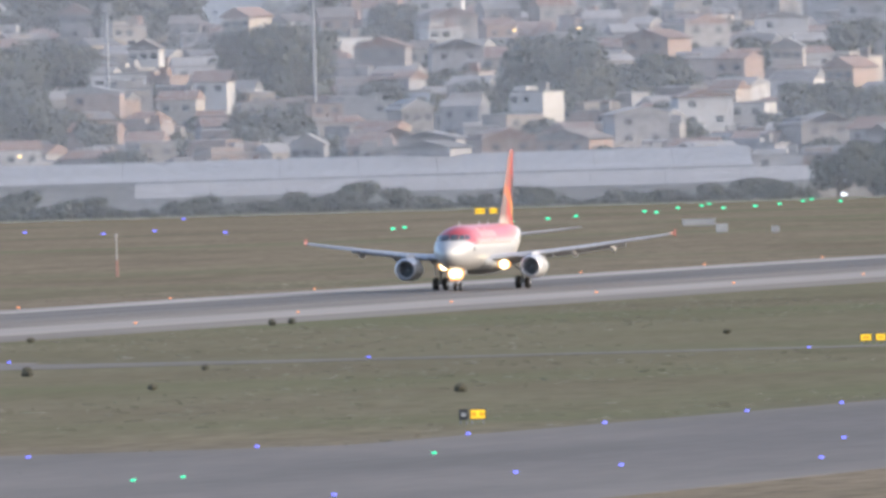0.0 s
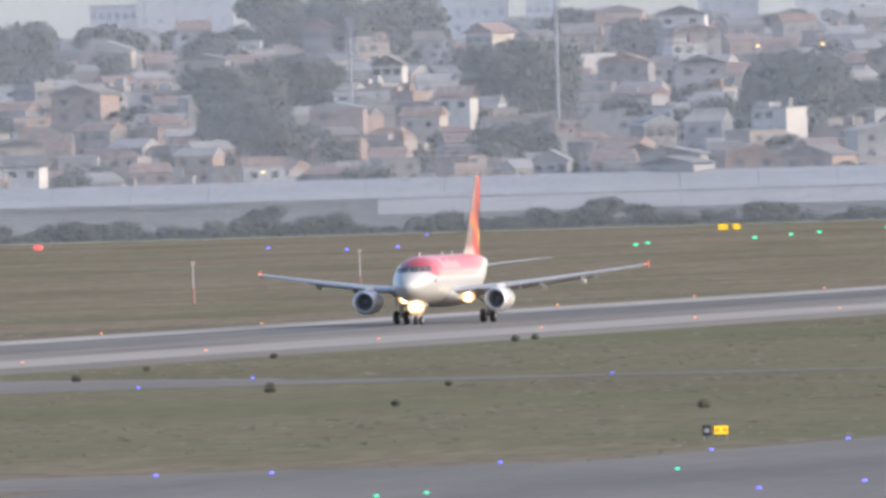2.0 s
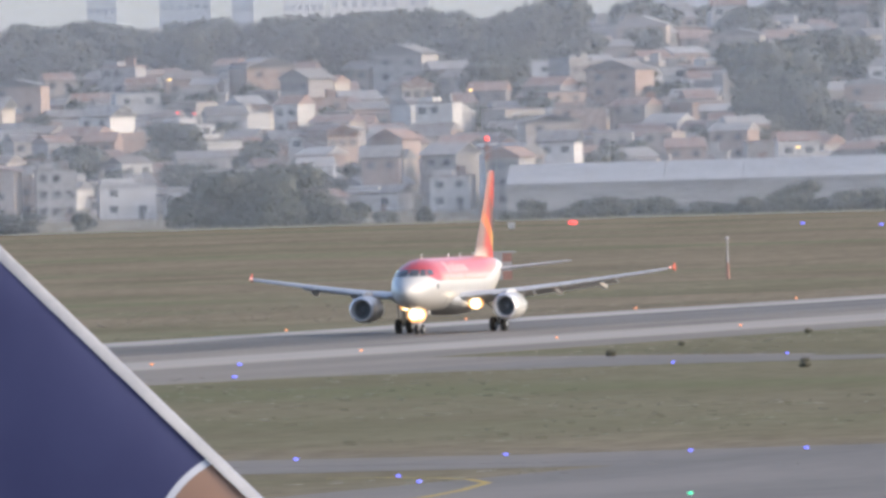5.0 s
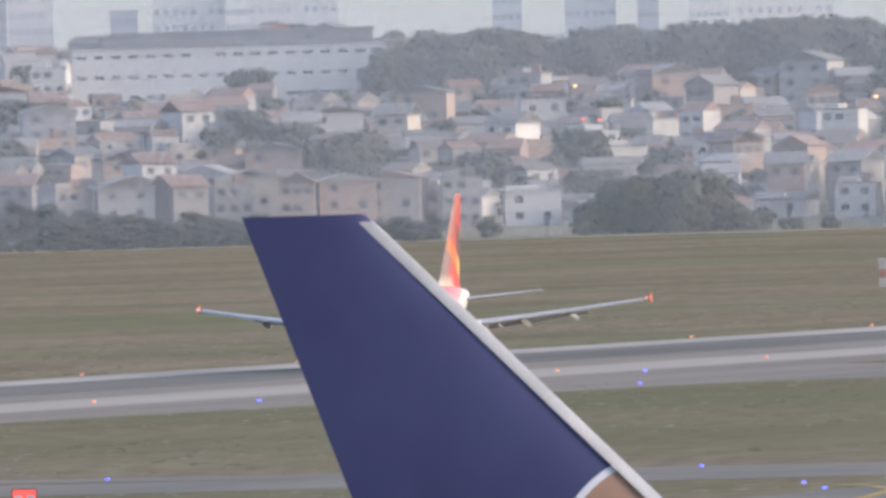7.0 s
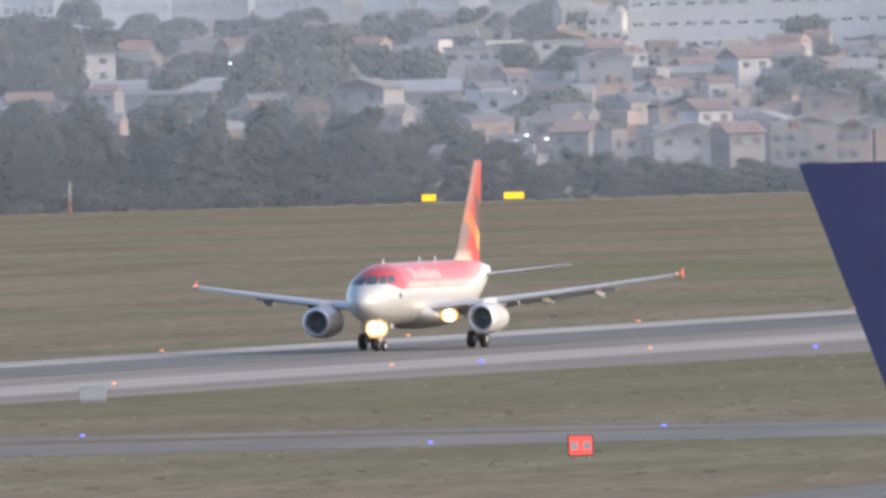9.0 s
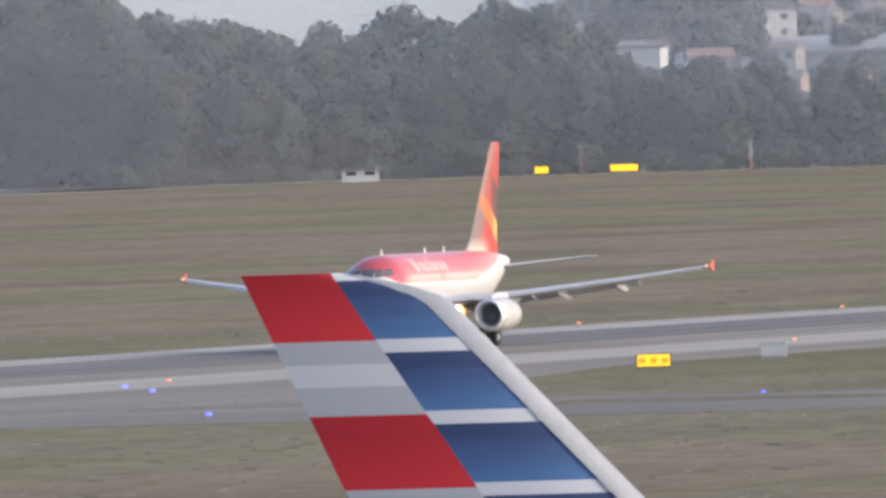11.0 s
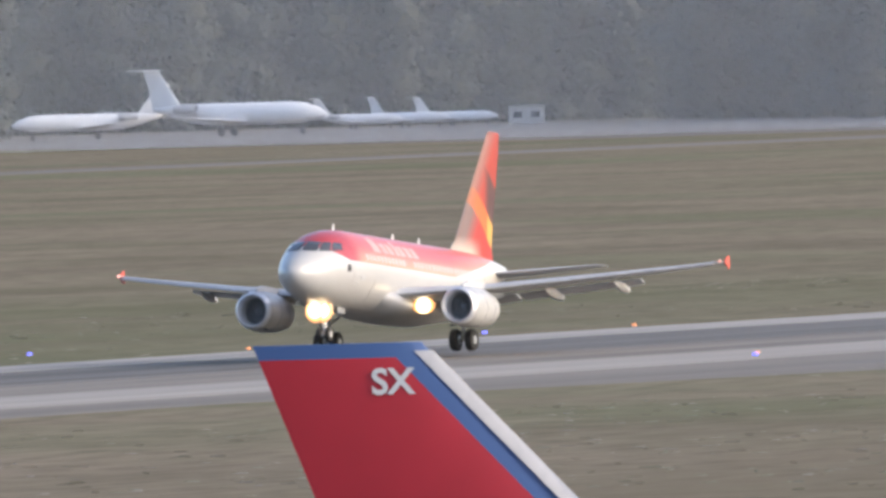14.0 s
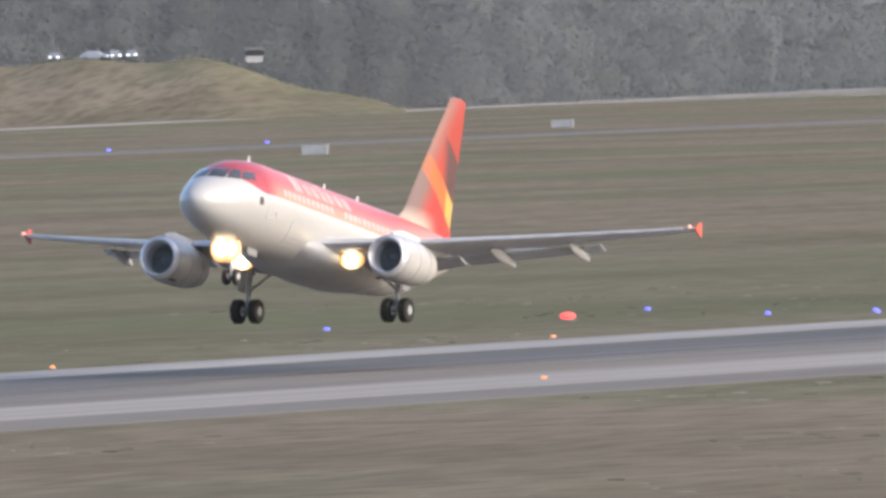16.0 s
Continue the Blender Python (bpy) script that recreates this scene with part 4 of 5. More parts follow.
plan, az = [], 14.95
while az < 24.9:
    for row in range(3):
        hgt = top_line(az) * (0.80 + 0.13 * row) * rnd.uniform(0.82, 1.06)
        k = rnd.randrange(3)
        base_h = (26, 23, 28)[k]
        d = (3860 if az < 18.6 else 3860 + (az - 18.6) * 300 if az < 20.4 else 4480 if az < 21.95 else max(3855, 4125 - (az - 22.65) * 285)) + row * 14 + rnd.uniform(-5, 5)
        hgt *= d / 3850
        w = max(0.55, min(1.25, hgt / base_h * 1.15))
        if row == 2 and az > 16.2 and rnd.random() < 0.5 and hgt > 10:
            plant(TALL[k], az + rnd.uniform(-0.04, 0.04), d, w, rnd.uniform(0, 6.3), hgt / base_h * 1.03, 0.0)
        else:
            plan.append((TALL[k], spot(az + rnd.uniform(-0.04, 0.04), d, w, rnd.uniform(0, 6.3), hgt / base_h, 0.0)))
        if row == 0:   # undergrowth
            u = rnd.uniform(0.6, 1.0) * min(1.0, hgt / 12)
            plan.append((TREES[rnd.randrange(4)], spot(az + 0.05, d - 8, u, rnd.uniform(0, 6.3), u, -1.5)))
    az += 0.088
grove("wood", "dense dark eucalyptus wood beyond the field", plan)

# hedge and bushes before the white shed and along the field's edge
for i in range(110):
    a = 11.25 + i * 0.0232
    plant(TREES[rnd.randrange(4)], a + rnd.uniform(-0.02, 0.02), 3880 + rnd.uniform(-6, 14), rnd.uniform(0.42, 0.66), rnd.uniform(0, 6.3), None, -1.7)
for a, s, k in ((13.62, 0.85, 3), (13.35, 0.6, 3), (13.43, 0.62, 0), (13.13, 0.95, 0), (13.16, 0.7, 1), (12.98, 0.6, 1), (12.32, 0.72, 2), (12.18, 0.62, 3), (11.95, 0.66, 1), (11.2, 1.1, 2), (11.12, 1.35, 2), (11.05, 1.5, 0), (11.0, 1.6, 2),
                (14.32, 1.5, 2), (14.40, 1.55, 0), (14.25, 1.4, 1), (14.47, 1.4, 2), (14.36, 1.6, 3), (14.28, 1.5, 3), (14.55, 1.2, 0), (14.2, 1.1, 3), (14.44, 1.5, 3), (14.0, 0.55, 1), (14.08, 0.5, 3), (15.62, 0.75, 3), (15.75, 0.8, 0), (15.5, 0.7, 3), (15.36, 0.6, 3), (14.95, 0.65, 1), (14.8, 0.6, 0), (15.1, 0.6, 3)):
    plant(TREES[k], a, 3895, s * 1.05, rnd.uniform(0, 6.3), None, -1.9 * s)
# trees among the houses
for i in range(130):
    a, d = rnd.uniform(11.0, 17.3), rnd.uniform(3990, 4500)
    plant(TREES[rnd.randrange(4)], a, d, rnd.uniform(0.6, 1.15), rnd.uniform(0, 6.3))
# dark groves on the ridge
plan = []
for i in range(230):
    k = rnd.uniform(0.5, 1.1)
    plan.append((TREES[rnd.randrange(4)], spot(rnd.uniform(10.9, 17.4), rnd.uniform(4000, 4760), k, rnd.uniform(0, 6.3), k)))
for a0, a1, d, s, n in ((13.85, 15.02, 4560, 1.55, 80), (12.75, 13.15, 4700, 1.6, 14), (12.1, 12.3, 4640, 1.35, 6), (13.2, 13.55, 4660, 1.2, 9), (16.1, 16.35, 4540, 1.2, 7), (16.35, 16.62, 4440, 1.3, 12), (16.95, 17.35, 4480, 1.4, 16), (16.3, 17.3, 4240, 0.7, 26), (15.85, 17.5, 4600, 0.9, 40), (15.85, 17.5, 4700, 0.8, 30), (11.0, 13.6, 4770, 0.8, 40),
                        (11.55, 11.85, 4300, 1.2, 9), (12.45, 12.6, 4150, 1.3, 5), (15.15, 15.35, 4150, 1.25, 6), (15.9, 16.1, 4160, 1.2, 6), (13.0, 13.3, 4420, 1.2, 10), (13.6, 13.8, 4560, 1.45, 6), (12.35, 12.5, 4560, 1.2, 4), (11.1, 11.4, 4450, 1.3, 8)):
    for i in range(n):
        k = s * rnd.uniform(0.75, 1.1)
        plan.append((TREES[rnd.randrange(3)], spot(rnd.uniform(a0, a1), d + rnd.uniform(-30, 30), k, rnd.uniform(0, 6.3), k)))
# clumps among the houses: two directions, distance, height
CLUMPS = [
    (12.93, 13.17, 4425, 11.7), (13.01, 13.17, 4185, 10.1), (12.44, 12.54, 4340, 14.0), (11.74, 12.04, 4260, 14.0), (11.1, 11.28, 4050, 14.0),
    (12.14, 12.32, 4760, 4.9), (12.55, 12.65, 4615, 6.6), (11.28, 11.38, 4080, 3.3), (11.67, 11.8, 4185, 3.9), (12.15, 12.22, 4310, 3.5),
    (13.91, 14.17, 4680, 9.2), (13.65, 13.87, 4530, 13.6), (13.37, 13.53, 4370, 6.2), (13.26, 13.41, 4545, 6.8), (13.1, 13.19, 4205, 17.5),
    (12.93, 13.12, 4455, 10.8), (12.54, 12.65, 4625, 6.1), (12.44, 12.55, 4400, 10.1), (13.87, 14.07, 4175, 5.3), (13.69, 13.75, 4325, 6.0),
    (13.79, 13.86, 4370, 11.1), (15.08, 15.22, 4155, 9.1), (13.79, 14.08, 4170, 5.5), (14.7, 14.77, 4060, 2.2), (14.32, 14.37, 4375, 4.5),
    (13.78, 13.87, 4465, 10.3), (13.7, 13.75, 4340, 6.0), (14.61, 14.66, 4430, 6.6), (16.25, 16.35, 4420, 8.2), (15.08, 15.22, 4130, 10.0),
    (15.81, 15.97, 4180, 7.2), (16.13, 16.23, 4245, 5.9), (16.25, 16.4, 4615, 5.9), (15.29, 15.35, 4485, 9.3), (14.49, 14.61, 4040, 6.5),
    (16.44, 16.56, 4310, 14.9), (15.89, 15.99, 4725, 4.6), (15.76, 15.82, 4750, 2.7), (16.47, 16.65, 4295, 15.3), (16.24, 16.35, 4360, 9.5),
    (16.65, 16.89, 4450, 6.9), (17.06, 17.34, 4385, 14.7), (16.11, 16.23, 4200, 7.3), (15.79, 15.98, 4185, 7.2), (16.25, 16.4, 4610, 4.8),
    (17.39, 17.5, 4640, 6.4), (16.44, 16.55, 4205, 6.8)]
for a0, a1, d, hgt in CLUMPS:
    wide = math.radians(a1 - a0) * d
    k = min(2.1, max(0.55, hgt / 8.0))
    for i in range(max(4, int(2.6 * wide / (4.2 * k)) + int(hgt / 3))):
        q = k * rnd.uniform(0.7, 1.05)
        a = rnd.gauss((a0 + a1) / 2, (a1 - a0) * 0.25)
        plan.append((TREES[rnd.randrange(4)], spot(min(a1, max(a0, a)), d + rnd.uniform(-12, 6), q, rnd.uniform(0, 6.3), q * rnd.uniform(0.95, 1.2))))
grove("ridge_trees", "dark groves along the ridge and among houses", plan)

# ---- houses on the hill ----
def house_model(seed):
    r = random.Random(seed)
    w, dp, st = r.uniform(5.5, 9.5), r.uniform(6.5, 10), r.choice((1, 1, 2, 2, 2, 3))
    h = 2.7 * st
    root = empty("house", r.choice(("plastered town house with tiled roof", "rendered two-storey house on the hillside", "pale town house among trees")), "house", "houses on the hill")
    bm = bmesh.new()
    box(bm, -w / 2, -dp / 2, -3, w / 2, dp / 2, h)
    if r.random() < 0.5:
        box(bm, -w / 2 + 0.3, -dp / 2 + 0.8, h, w / 2 - r.uniform(2, 4), dp / 2, h + 1.1)
    part("wall", bm, M["wall"], root)
    bm = bmesh.new()
    kind = r.random()
    if kind < 0.55:
        e, rh = 0.5, r.uniform(1.1, 1.9)
        ridge_x = r.random() < 0.5
        a = [(-w / 2 - e, -dp / 2 - e, h), (w / 2 + e, -dp / 2 - e, h), (w / 2 + e, dp / 2 + e, h), (-w / 2 - e, dp / 2 + e, h)]
        b = [(-w / 2 - e, 0, h + rh), (w / 2 + e, 0, h + rh)] if ridge_x else [(0, -dp / 2 - e, h + rh), (0, dp / 2 + e, h + rh)]
        for dz in (0.0, 0.18):
            va, vb = [bm.verts.new((x, y, z + dz)) for x, y, z in a], [bm.verts.new((x, y, z + dz)) for x, y, z in b]
            if ridge_x:
                bm.faces.new((va[0], va[1], vb[1], vb[0]))
                bm.faces.new((va[2], va[3], vb[0], vb[1]))
                bm.faces.new((va[0], vb[0], va[3]))
                bm.faces.new((va[1], va[2], vb[1]))
            else:
                bm.faces.new((va[1], va[2], vb[1], vb[0]))
                bm.faces.new((va[3], va[0], vb[0], vb[1]))
                bm.faces.new((va[0], va[1], vb[0]))
                bm.faces.new((va[2], va[3], vb[1]))
    else:
        box(bm, -w / 2 - 0.25, -dp / 2 - 0.25, h, w / 2 + 0.25, dp / 2 + 0.25, h + 0.25)
        box(bm, w * 0.1, -dp * 0.1, h + 0.25, w * 0.1 + 1.6, -dp * 0.1 + 1.6, h + 1.7)
    part("roof", bm, M["roof"], root)
    n = r.choice((2, 3))
    first = None
    for s in range(st):
        for i in range(n):
            if r.random() < 0.2:
                continue
            x = -w / 2 + w * (i + 0.5) / n
            if first is None:
                bm = bmesh.new()
                box(bm, -0.65, -0.06, -0.55, 0.65, 0.03, 0.55, 0.02)
                o = first = part("window", bm, M["window"], root)
            else:
                o = again(first, root)
            o.matrix_basis = Matrix.Translation((x, -dp / 2, 2.7 * s + 1.5))
    bm = bmesh.new()
    box(bm, w * 0.18, -dp / 2 - 0.05, -0.2, w * 0.18 + 1.0, -dp / 2 + 0.03, 2.1)
    part("door", bm, M["roof"], root)
    return root


HOUSES = [house_model(100 + i) for i in range(14)]
placed = set()


def put_house(k, az, d, turn):
    p = at(az, d)
    m = Matrix.Translation(p) @ Matrix.Rotation(radians(az + turn), 4, "Z")
    if k not in placed:
        placed.add(k)
        HOUSES[k].matrix_basis = m
    else:
        copy_thing(HOUSES[k], m)


spots = []
d = 3985.0
while d < 4760:
    a = 10.9 + rnd.uniform(0, 0.1)
    lim = 17.4
    while a < lim:
        skip = (14.98 < a < 15.80 and 4480 < d < 4640) or (13.85 < a < 14.95 and d > 4530)
        skip = skip or (a > 15.9 and d > 4540) or (a > 16.12 and d < 4480 and rnd.random() < 0.72)
        if not skip and rnd.random() < 0.88:
            spots.append((a, d + rnd.uniform(-8, 8)))
        a += math.degrees(rnd.uniform(7.5, 12.5) / d)
    d += rnd.uniform(17, 27)
near_spots, far_spots = [], []
for i, s in enumerate(spots):
    (near_spots if i % max(1, len(spots) // 290 + 1) == 0 or s[1] < 4030 else far_spots).append(s)
near_spots = near_spots[:295]
for a, d in near_spots:
    put_house(rnd.randrange(14), a, d, rnd.uniform(-28, 28))


def town():
    """The rest of the roofs, too many to count."""
    bm = bmesh.new()
    for a, d in far_spots:
        p = at(a, d)
        w, dp, h = rnd.uniform(4.5, 8.5), rnd.uniform(6, 10), rnd.choice((2.7, 3, 3.2, 5.4, 5.8))
        m = Matrix.Translation(p) @ Matrix.Rotation(radians(a + rnd.uniform(-30, 30)), 4, "Z")
        pts = [(-w / 2, -dp / 2), (w / 2, -dp / 2), (w / 2, dp / 2), (-w / 2, dp / 2)]
        lo = [bm.verts.new(m @ Vector((x, y, -3))) for x, y in pts]
        hi = [bm.verts.new(m @ Vector((x, y, h))) for x, y in pts]
        for i in range(4):
            bm.faces.new((lo[i], lo[(i + 1) % 4], hi[(i + 1) % 4], hi[i]))
        ev = [bm.verts.new(m @ Vector((x * 1.1, y * 1.08, h))) for x, y in pts]
        rh = rnd.choice((0.2, 1.3, 1.6))
        rd = [bm.verts.new(m @ Vector((-w * 0.5, 0, h + rh))), bm.verts.new(m @ Vector((w * 0.5, 0, h + rh)))]
        for f in ((ev[0], ev[1], rd[1], rd[0]), (ev[2], ev[3], rd[0], rd[1]), (ev[0], rd[0], ev[3]), (ev[1], ev[2], rd[1])):
            bm.faces.new(f).material_index = 1
        for i in range(2):
            x = -w / 4 + i * w / 2
            for z in ((1.5,) if h < 4 else (1.5, 4.3)):
                q = [bm.verts.new(m @ Vector((x + dx, -dp / 2 - 0.06, z + dz))) for dx, dz in ((-0.6, -0.5), (0.6, -0.5), (0.6, 0.5), (-0.6, 0.5))]
                bm.faces.new(q).material_index = 2
    return thing("town_houses", bm, [M["wall_many"], M["roof_many"], M["window"]], "crowded small houses of the hillside town", "houses", kind="stuff")


def island_palette(name, colours):
    m, nt, bs = shader(name)
    cr = nt.nodes.new("ShaderNodeValToRGB")
    cr.color_ramp.interpolation = "CONSTANT"
    el = cr.color_ramp.elements
    while len(el) < len(colours):
        el.new(0.5)
    for i, c in enumerate(colours):
        el[i].position = i / len(colours)
        el[i].color = (*c, 1)
    nt.links.new(nt.nodes.new("ShaderNodeNewGeometry").outputs["Random Per Island"], cr.inputs[0])
    f = ramp(nt, noisy(nt, 0.5, 5), 0.35, 0.7)
    nt.links.new(blend(nt, calc(nt, "MULTIPLY", f, 0.4), cr.outputs[0], (0.16, 0.15, 0.14)), bs.inputs["Base Color"])
    bs.inputs["Roughness"].default_value = 0.85
    return m


M["wall_many"] = island_palette("town_wall", [(0.34, 0.29, 0.25), (0.24, 0.22, 0.20), (0.46, 0.44, 0.41), (0.30, 0.215, 0.17), (0.26, 0.255, 0.26), (0.38, 0.33, 0.27), (0.21, 0.19, 0.18), (0.30, 0.285, 0.27), (0.27, 0.19, 0.15), (0.50, 0.48, 0.46)])
M["roof_many"] = island_palette("town_roof", [(0.20, 0.115, 0.08), (0.15, 0.145, 0.14), (0.22, 0.135, 0.10), (0.12, 0.118, 0.115), (0.24, 0.23, 0.22), (0.17, 0.105, 0.08), (0.14, 0.12, 0.105), (0.28, 0.27, 0.26)])
town()

# ---- large buildings ----
def facade(name, az0, az1, d, z0, z1, depth, mat, label, category, floors, cols, roof=None, win=(1.6, 0.8), pane=None):
    """A block whose front spans two directions, with rows of windows."""
    a, b = at(az1, d, 0), at(az0, d, 0)
    w = (b - a).length
    ang = math.atan2(b.y - a.y, b.x - a.x)
    root = empty(name, label, category, at=Matrix.Translation((a.x, a.y, 0)) @ Matrix.Rotation(ang, 4, "Z"))
    bm = bmesh.new()
    box(bm, 0, 0, z0 - 6, w, depth, z1)
    part("wall", bm, mat, root)
    bm = bmesh.new()
    box(bm, -0.4, -0.5, z1, w + 0.4, depth + 0.4, z1 + 0.5)
    part("roof", bm, roof or M["roofwhite"], root)
    first = None
    fh = (z1 - z0) / max(1, floors)
    for f in range(floors):
        for c in range(cols):
            if (c * 7 + f * 3) % 11 == 0:
                continue
            if first is None:
                bm = bmesh.new()
                box(bm, -win[0] / 2, -0.08, -win[1] / 2, win[0] / 2, 0.05, win[1] / 2)
                o = first = part("window", bm, pane or M["window"], root)
            else:
                o = again(first, root)
            o.matrix_basis = Matrix.Translation((w * (c + 0.5) / cols, 0, z0 + fh * (f + 0.55)))
    return root


# long white sheds behind the field
def shed(az0, az1, d, z0, z1, label, ridge=1.2, depth=40):
    a, b = at(az1, d, 0), at(az0, d, 0)
    w = (b - a).length
    root = empty("shed", label, "shed", at=Matrix.Translation((a.x, a.y, 0)) @ Matrix.Rotation(math.atan2(b.y - a.y, b.x - a.x), 4, "Z"))
    bm = bmesh.new()
    box(bm, 0, 0, -3, w, depth, z0)
    part("wall", bm, M["roofwhite"], root, "pale shed wall")
    n = max(2, int(w / 12))
    first = None
    for i in range(n):
        if first is None:
            bm = bmesh.new()
            s = w / n
            vs = [bm.verts.new(p) for p in ((0.05, -0.8, z0), (s - 0.05, -0.8, z0), (s - 0.05, depth / 2, z1), (0.05, depth / 2, z1), (s - 0.05, depth, z0), (0.05, depth, z0))]
            bm.faces.new((vs[0], vs[1], vs[2], vs[3]))
            bm.faces.new((vs[3], vs[2], vs[4], vs[5]))
            ex = bmesh.ops.extrude_face_region(bm, geom=bm.faces[:])
            for v in ex["geom"]:
                if isinstance(v, bmesh.types.BMVert):
                    v.co.z += 0.2
            o = first = part("roof_panel", bm, M["roofwhite"], root, "white sheet roof panel")
        else:
            o = again(first, root, Matrix.Translation((w * i / n, 0, 0)))
    bm = bmesh.new()
    box(bm, 0, -0.9, z0 - 0.25, w, -0.6, z0 + 0.05)
    part("gutter", bm, M["midgrey"], root, "grey gutter")
    return root


shed(11.40, 13.80, 3952, 5.2, 8.2, "long white sheet-roofed shed behind the hedge", depth=60)
shed(11.25, 12.85, 3935, 2.6, 4.8, "lower pale shed before the long one", depth=14)
shed(16.15, 16.5, 4300, 17.5, 19.5, "pale flat shed below the hill", depth=40)
shed(16.62, 17.05, 4380, 18.5, 21.0, "pale broad shed roof beside trees", depth=40)
M["school_roof"] = plain("dark_sheet_roof", (0.17, 0.17, 0.18), rough=0.7)
M["school"] = plain("white_rendered_wall", (0.52, 0.51, 0.49), (0.42, 0.41, 0.40), 0.8, scale=0.08, fine=1.0)
facade("school_building", 15.02, 15.755, 4550, 23.0, 34.3, 16, M["school"], "long white three-storey building with rows of windows", "building", 3, 18, M["school_roof"], (1.9, 0.6))
facade("school_building", 15.05, 15.66, 4560, 34, 36.6, 10, M["school_roof"], "dark upper roof storey of the white building", "building", 1, 2, M["school_roof"])
M["pale_blue"] = plain("pale_blue_render", (0.36, 0.42, 0.47), (0.31, 0.36, 0.41), 0.8, scale=0.1)
M["shed_blue"] = plain("blue_sheet", (0.20, 0.27, 0.40), (0.17, 0.23, 0.34), 0.6, scale=0.1)
facade("town_block", 12.152, 12.304, 4290, 13.2, 18.7, 8, M["pale_blue"], "pale blue two-storey block among houses", "building", 2, 4)
facade("town_shed", 11.835, 11.97, 4190, 9.4, 11.6, 8, M["shed_blue"], "low blue sheet-walled shed", "shed", 1, 3)
facade("town_block", 12.813, 12.945, 4390, 17.5, 23.3, 9, M["school"], "plain white flat-roofed block among houses", "building", 2, 3)
facade("town_block", 13.595, 13.734, 4440, 19.5, 26.0, 9, M["school"], "white house block below the ridge trees", "building", 2, 2)
facade("town_block", 13.95, 14.11, 4480, 20.5, 26.6, 10, M["school"], "wide white house below the ridge trees", "building", 2, 3, M["school_roof"])
facade("town_block", 16.04, 16.19, 4420, 18.5, 25.0, 10, M["concrete"], "grey concrete apartment block on the slope", "building", 2, 4)
facade("town_block", 12.72, 13.0, 4560, 24.0, 28.0, 9, M["school"], "long low white block near the ridge", "building", 1, 7)
TOWERS = [(11.57, 11.86, 75, 3), (11.945, 12.086, 70, 2), (12.41, 12.49, 62, 2), (12.53, 12.734, 80, 3), (13.175, 13.40, 72, 3), (13.40, 13.51, 42, 3), (14.215, 14.31, 58, 3), (14.38, 14.43, 62, 2), (14.48, 14.60, 44.5, 3), (14.70, 14.77, 44, 2), (13.97, 14.2, 44, 5), (15.129, 15.341, 46.7, 5), (15.341, 15.394, 46.0, 2), (15.394, 15.565, 46.5, 4),
          (15.60, 15.664, 42.3, 2), (15.797, 15.902, 50, 3), (15.906, 16.034, 50, 4), (16.036, 16.078, 42, 1), (16.08, 16.15, 51, 2), (16.152, 16.246, 47.5, 3), (16.272, 16.371, 42.2, 3), (16.424, 16.5, 39.8, 2),
          (16.5, 16.63, 62, 3), (16.645, 16.825, 75, 4), (16.83, 16.985, 80, 4), (16.99, 17.04, 66, 1), (17.1, 17.22, 62, 3), (17.25, 17.4, 70, 3), (17.45, 17.6, 66, 3), (10.95, 11.3, 70, 5)]
for i, (a0, a1, top, cols) in enumerate(TOWERS):
    facade("apartment_tower", a0, a1, 4800 + 12 * (i % 6), 31, top, 18, M["tower"], "pale high apartment tower on the ridge", "building", max(2, int((top - 31) / 3.0)), cols * 2, M["concrete"], (0.95, 1.1), M["tower_window"])


# ---- lamps and signs on the field ----
M["check_red"] = plain("faded_red_panel", (0.36, 0.20, 0.16), rough=0.8)
M["check_white"] = plain("faded_white_panel", (0.42, 0.40, 0.375), rough=0.8)
M["sign_dark"] = M["dark"]
M["sign_mark"] = glow("lit_sign_marking", (0.62, 0.34, 0.02), 0.3)
def lamp_model(kind, colour, r, label, group):
    root = empty(kind, label, "airfield light", group)
    bm = bmesh.new()
    rod(bm, (0, 0, -0.04), (0, 0, 0.01), r * 1.5, r * 1.4, 10)
    rod(bm, (0, 0, 0.0), (0, 0, 0.05), r * 0.5, r * 0.5, 8)
    part("stem", bm, M["midgrey"], root)
    bm = bmesh.new()
    ball(bm, (0, 0, 0.03 + r * 0.5), (r * 1.35, r, r * 0.62), 10)
    part("lens", bm, M[colour], root, "lit lens")
    return root


def lamps(kind, colour, r, label, group, spots):
    first = None
    for x, y in spots:
        m = Matrix.Translation((x, y, 0.02))
        if first is None:
            first = lamp_model(kind, colour, r, label, group)
            first.matrix_basis = m
        else:
            copy_thing(first, m)


lamps("taxiway_light", "blue", 0.10, "small lit blue taxiway edge light", "blue taxiway lights", [
    (-274, 1176), (-266, 1192), (-261, 1219), (-259.7, 1247), (-258.6, 1279), (-258, 1302), (-290, 1179), (-301, 1180), (-280, 1176.5), (-333, 1184.6), (-368, 1199), (-231, 1089), (-229, 1103), (-228.5, 1039), (-221, 1110), (-232, 1171),
    (-274.5, 1099), (-280, 1117), (-334, 1146), (-259, 888), (-349, 1599), (-380, 1626), (-317, 1589), (-378, 1584)])
lamps("taxiway_light", "blue", 0.13, "small lit blue taxiway edge light", "blue taxiway lights by the runway", [
    (-403, 1564), (-417, 1520), (-422.7, 1642), (-429, 1484), (-421, 1177), (-405, 1173), (-429, 1278), (-420.7, 1258), (-387, 1166), (-431, 1172), (-487, 1280.5), (-492.5, 1179), (-489, 1173), (-505.6, 1217), (-497, 1237), (-516, 1161), (-518, 1208), (-500, 1182), (-495, 1184.7)])
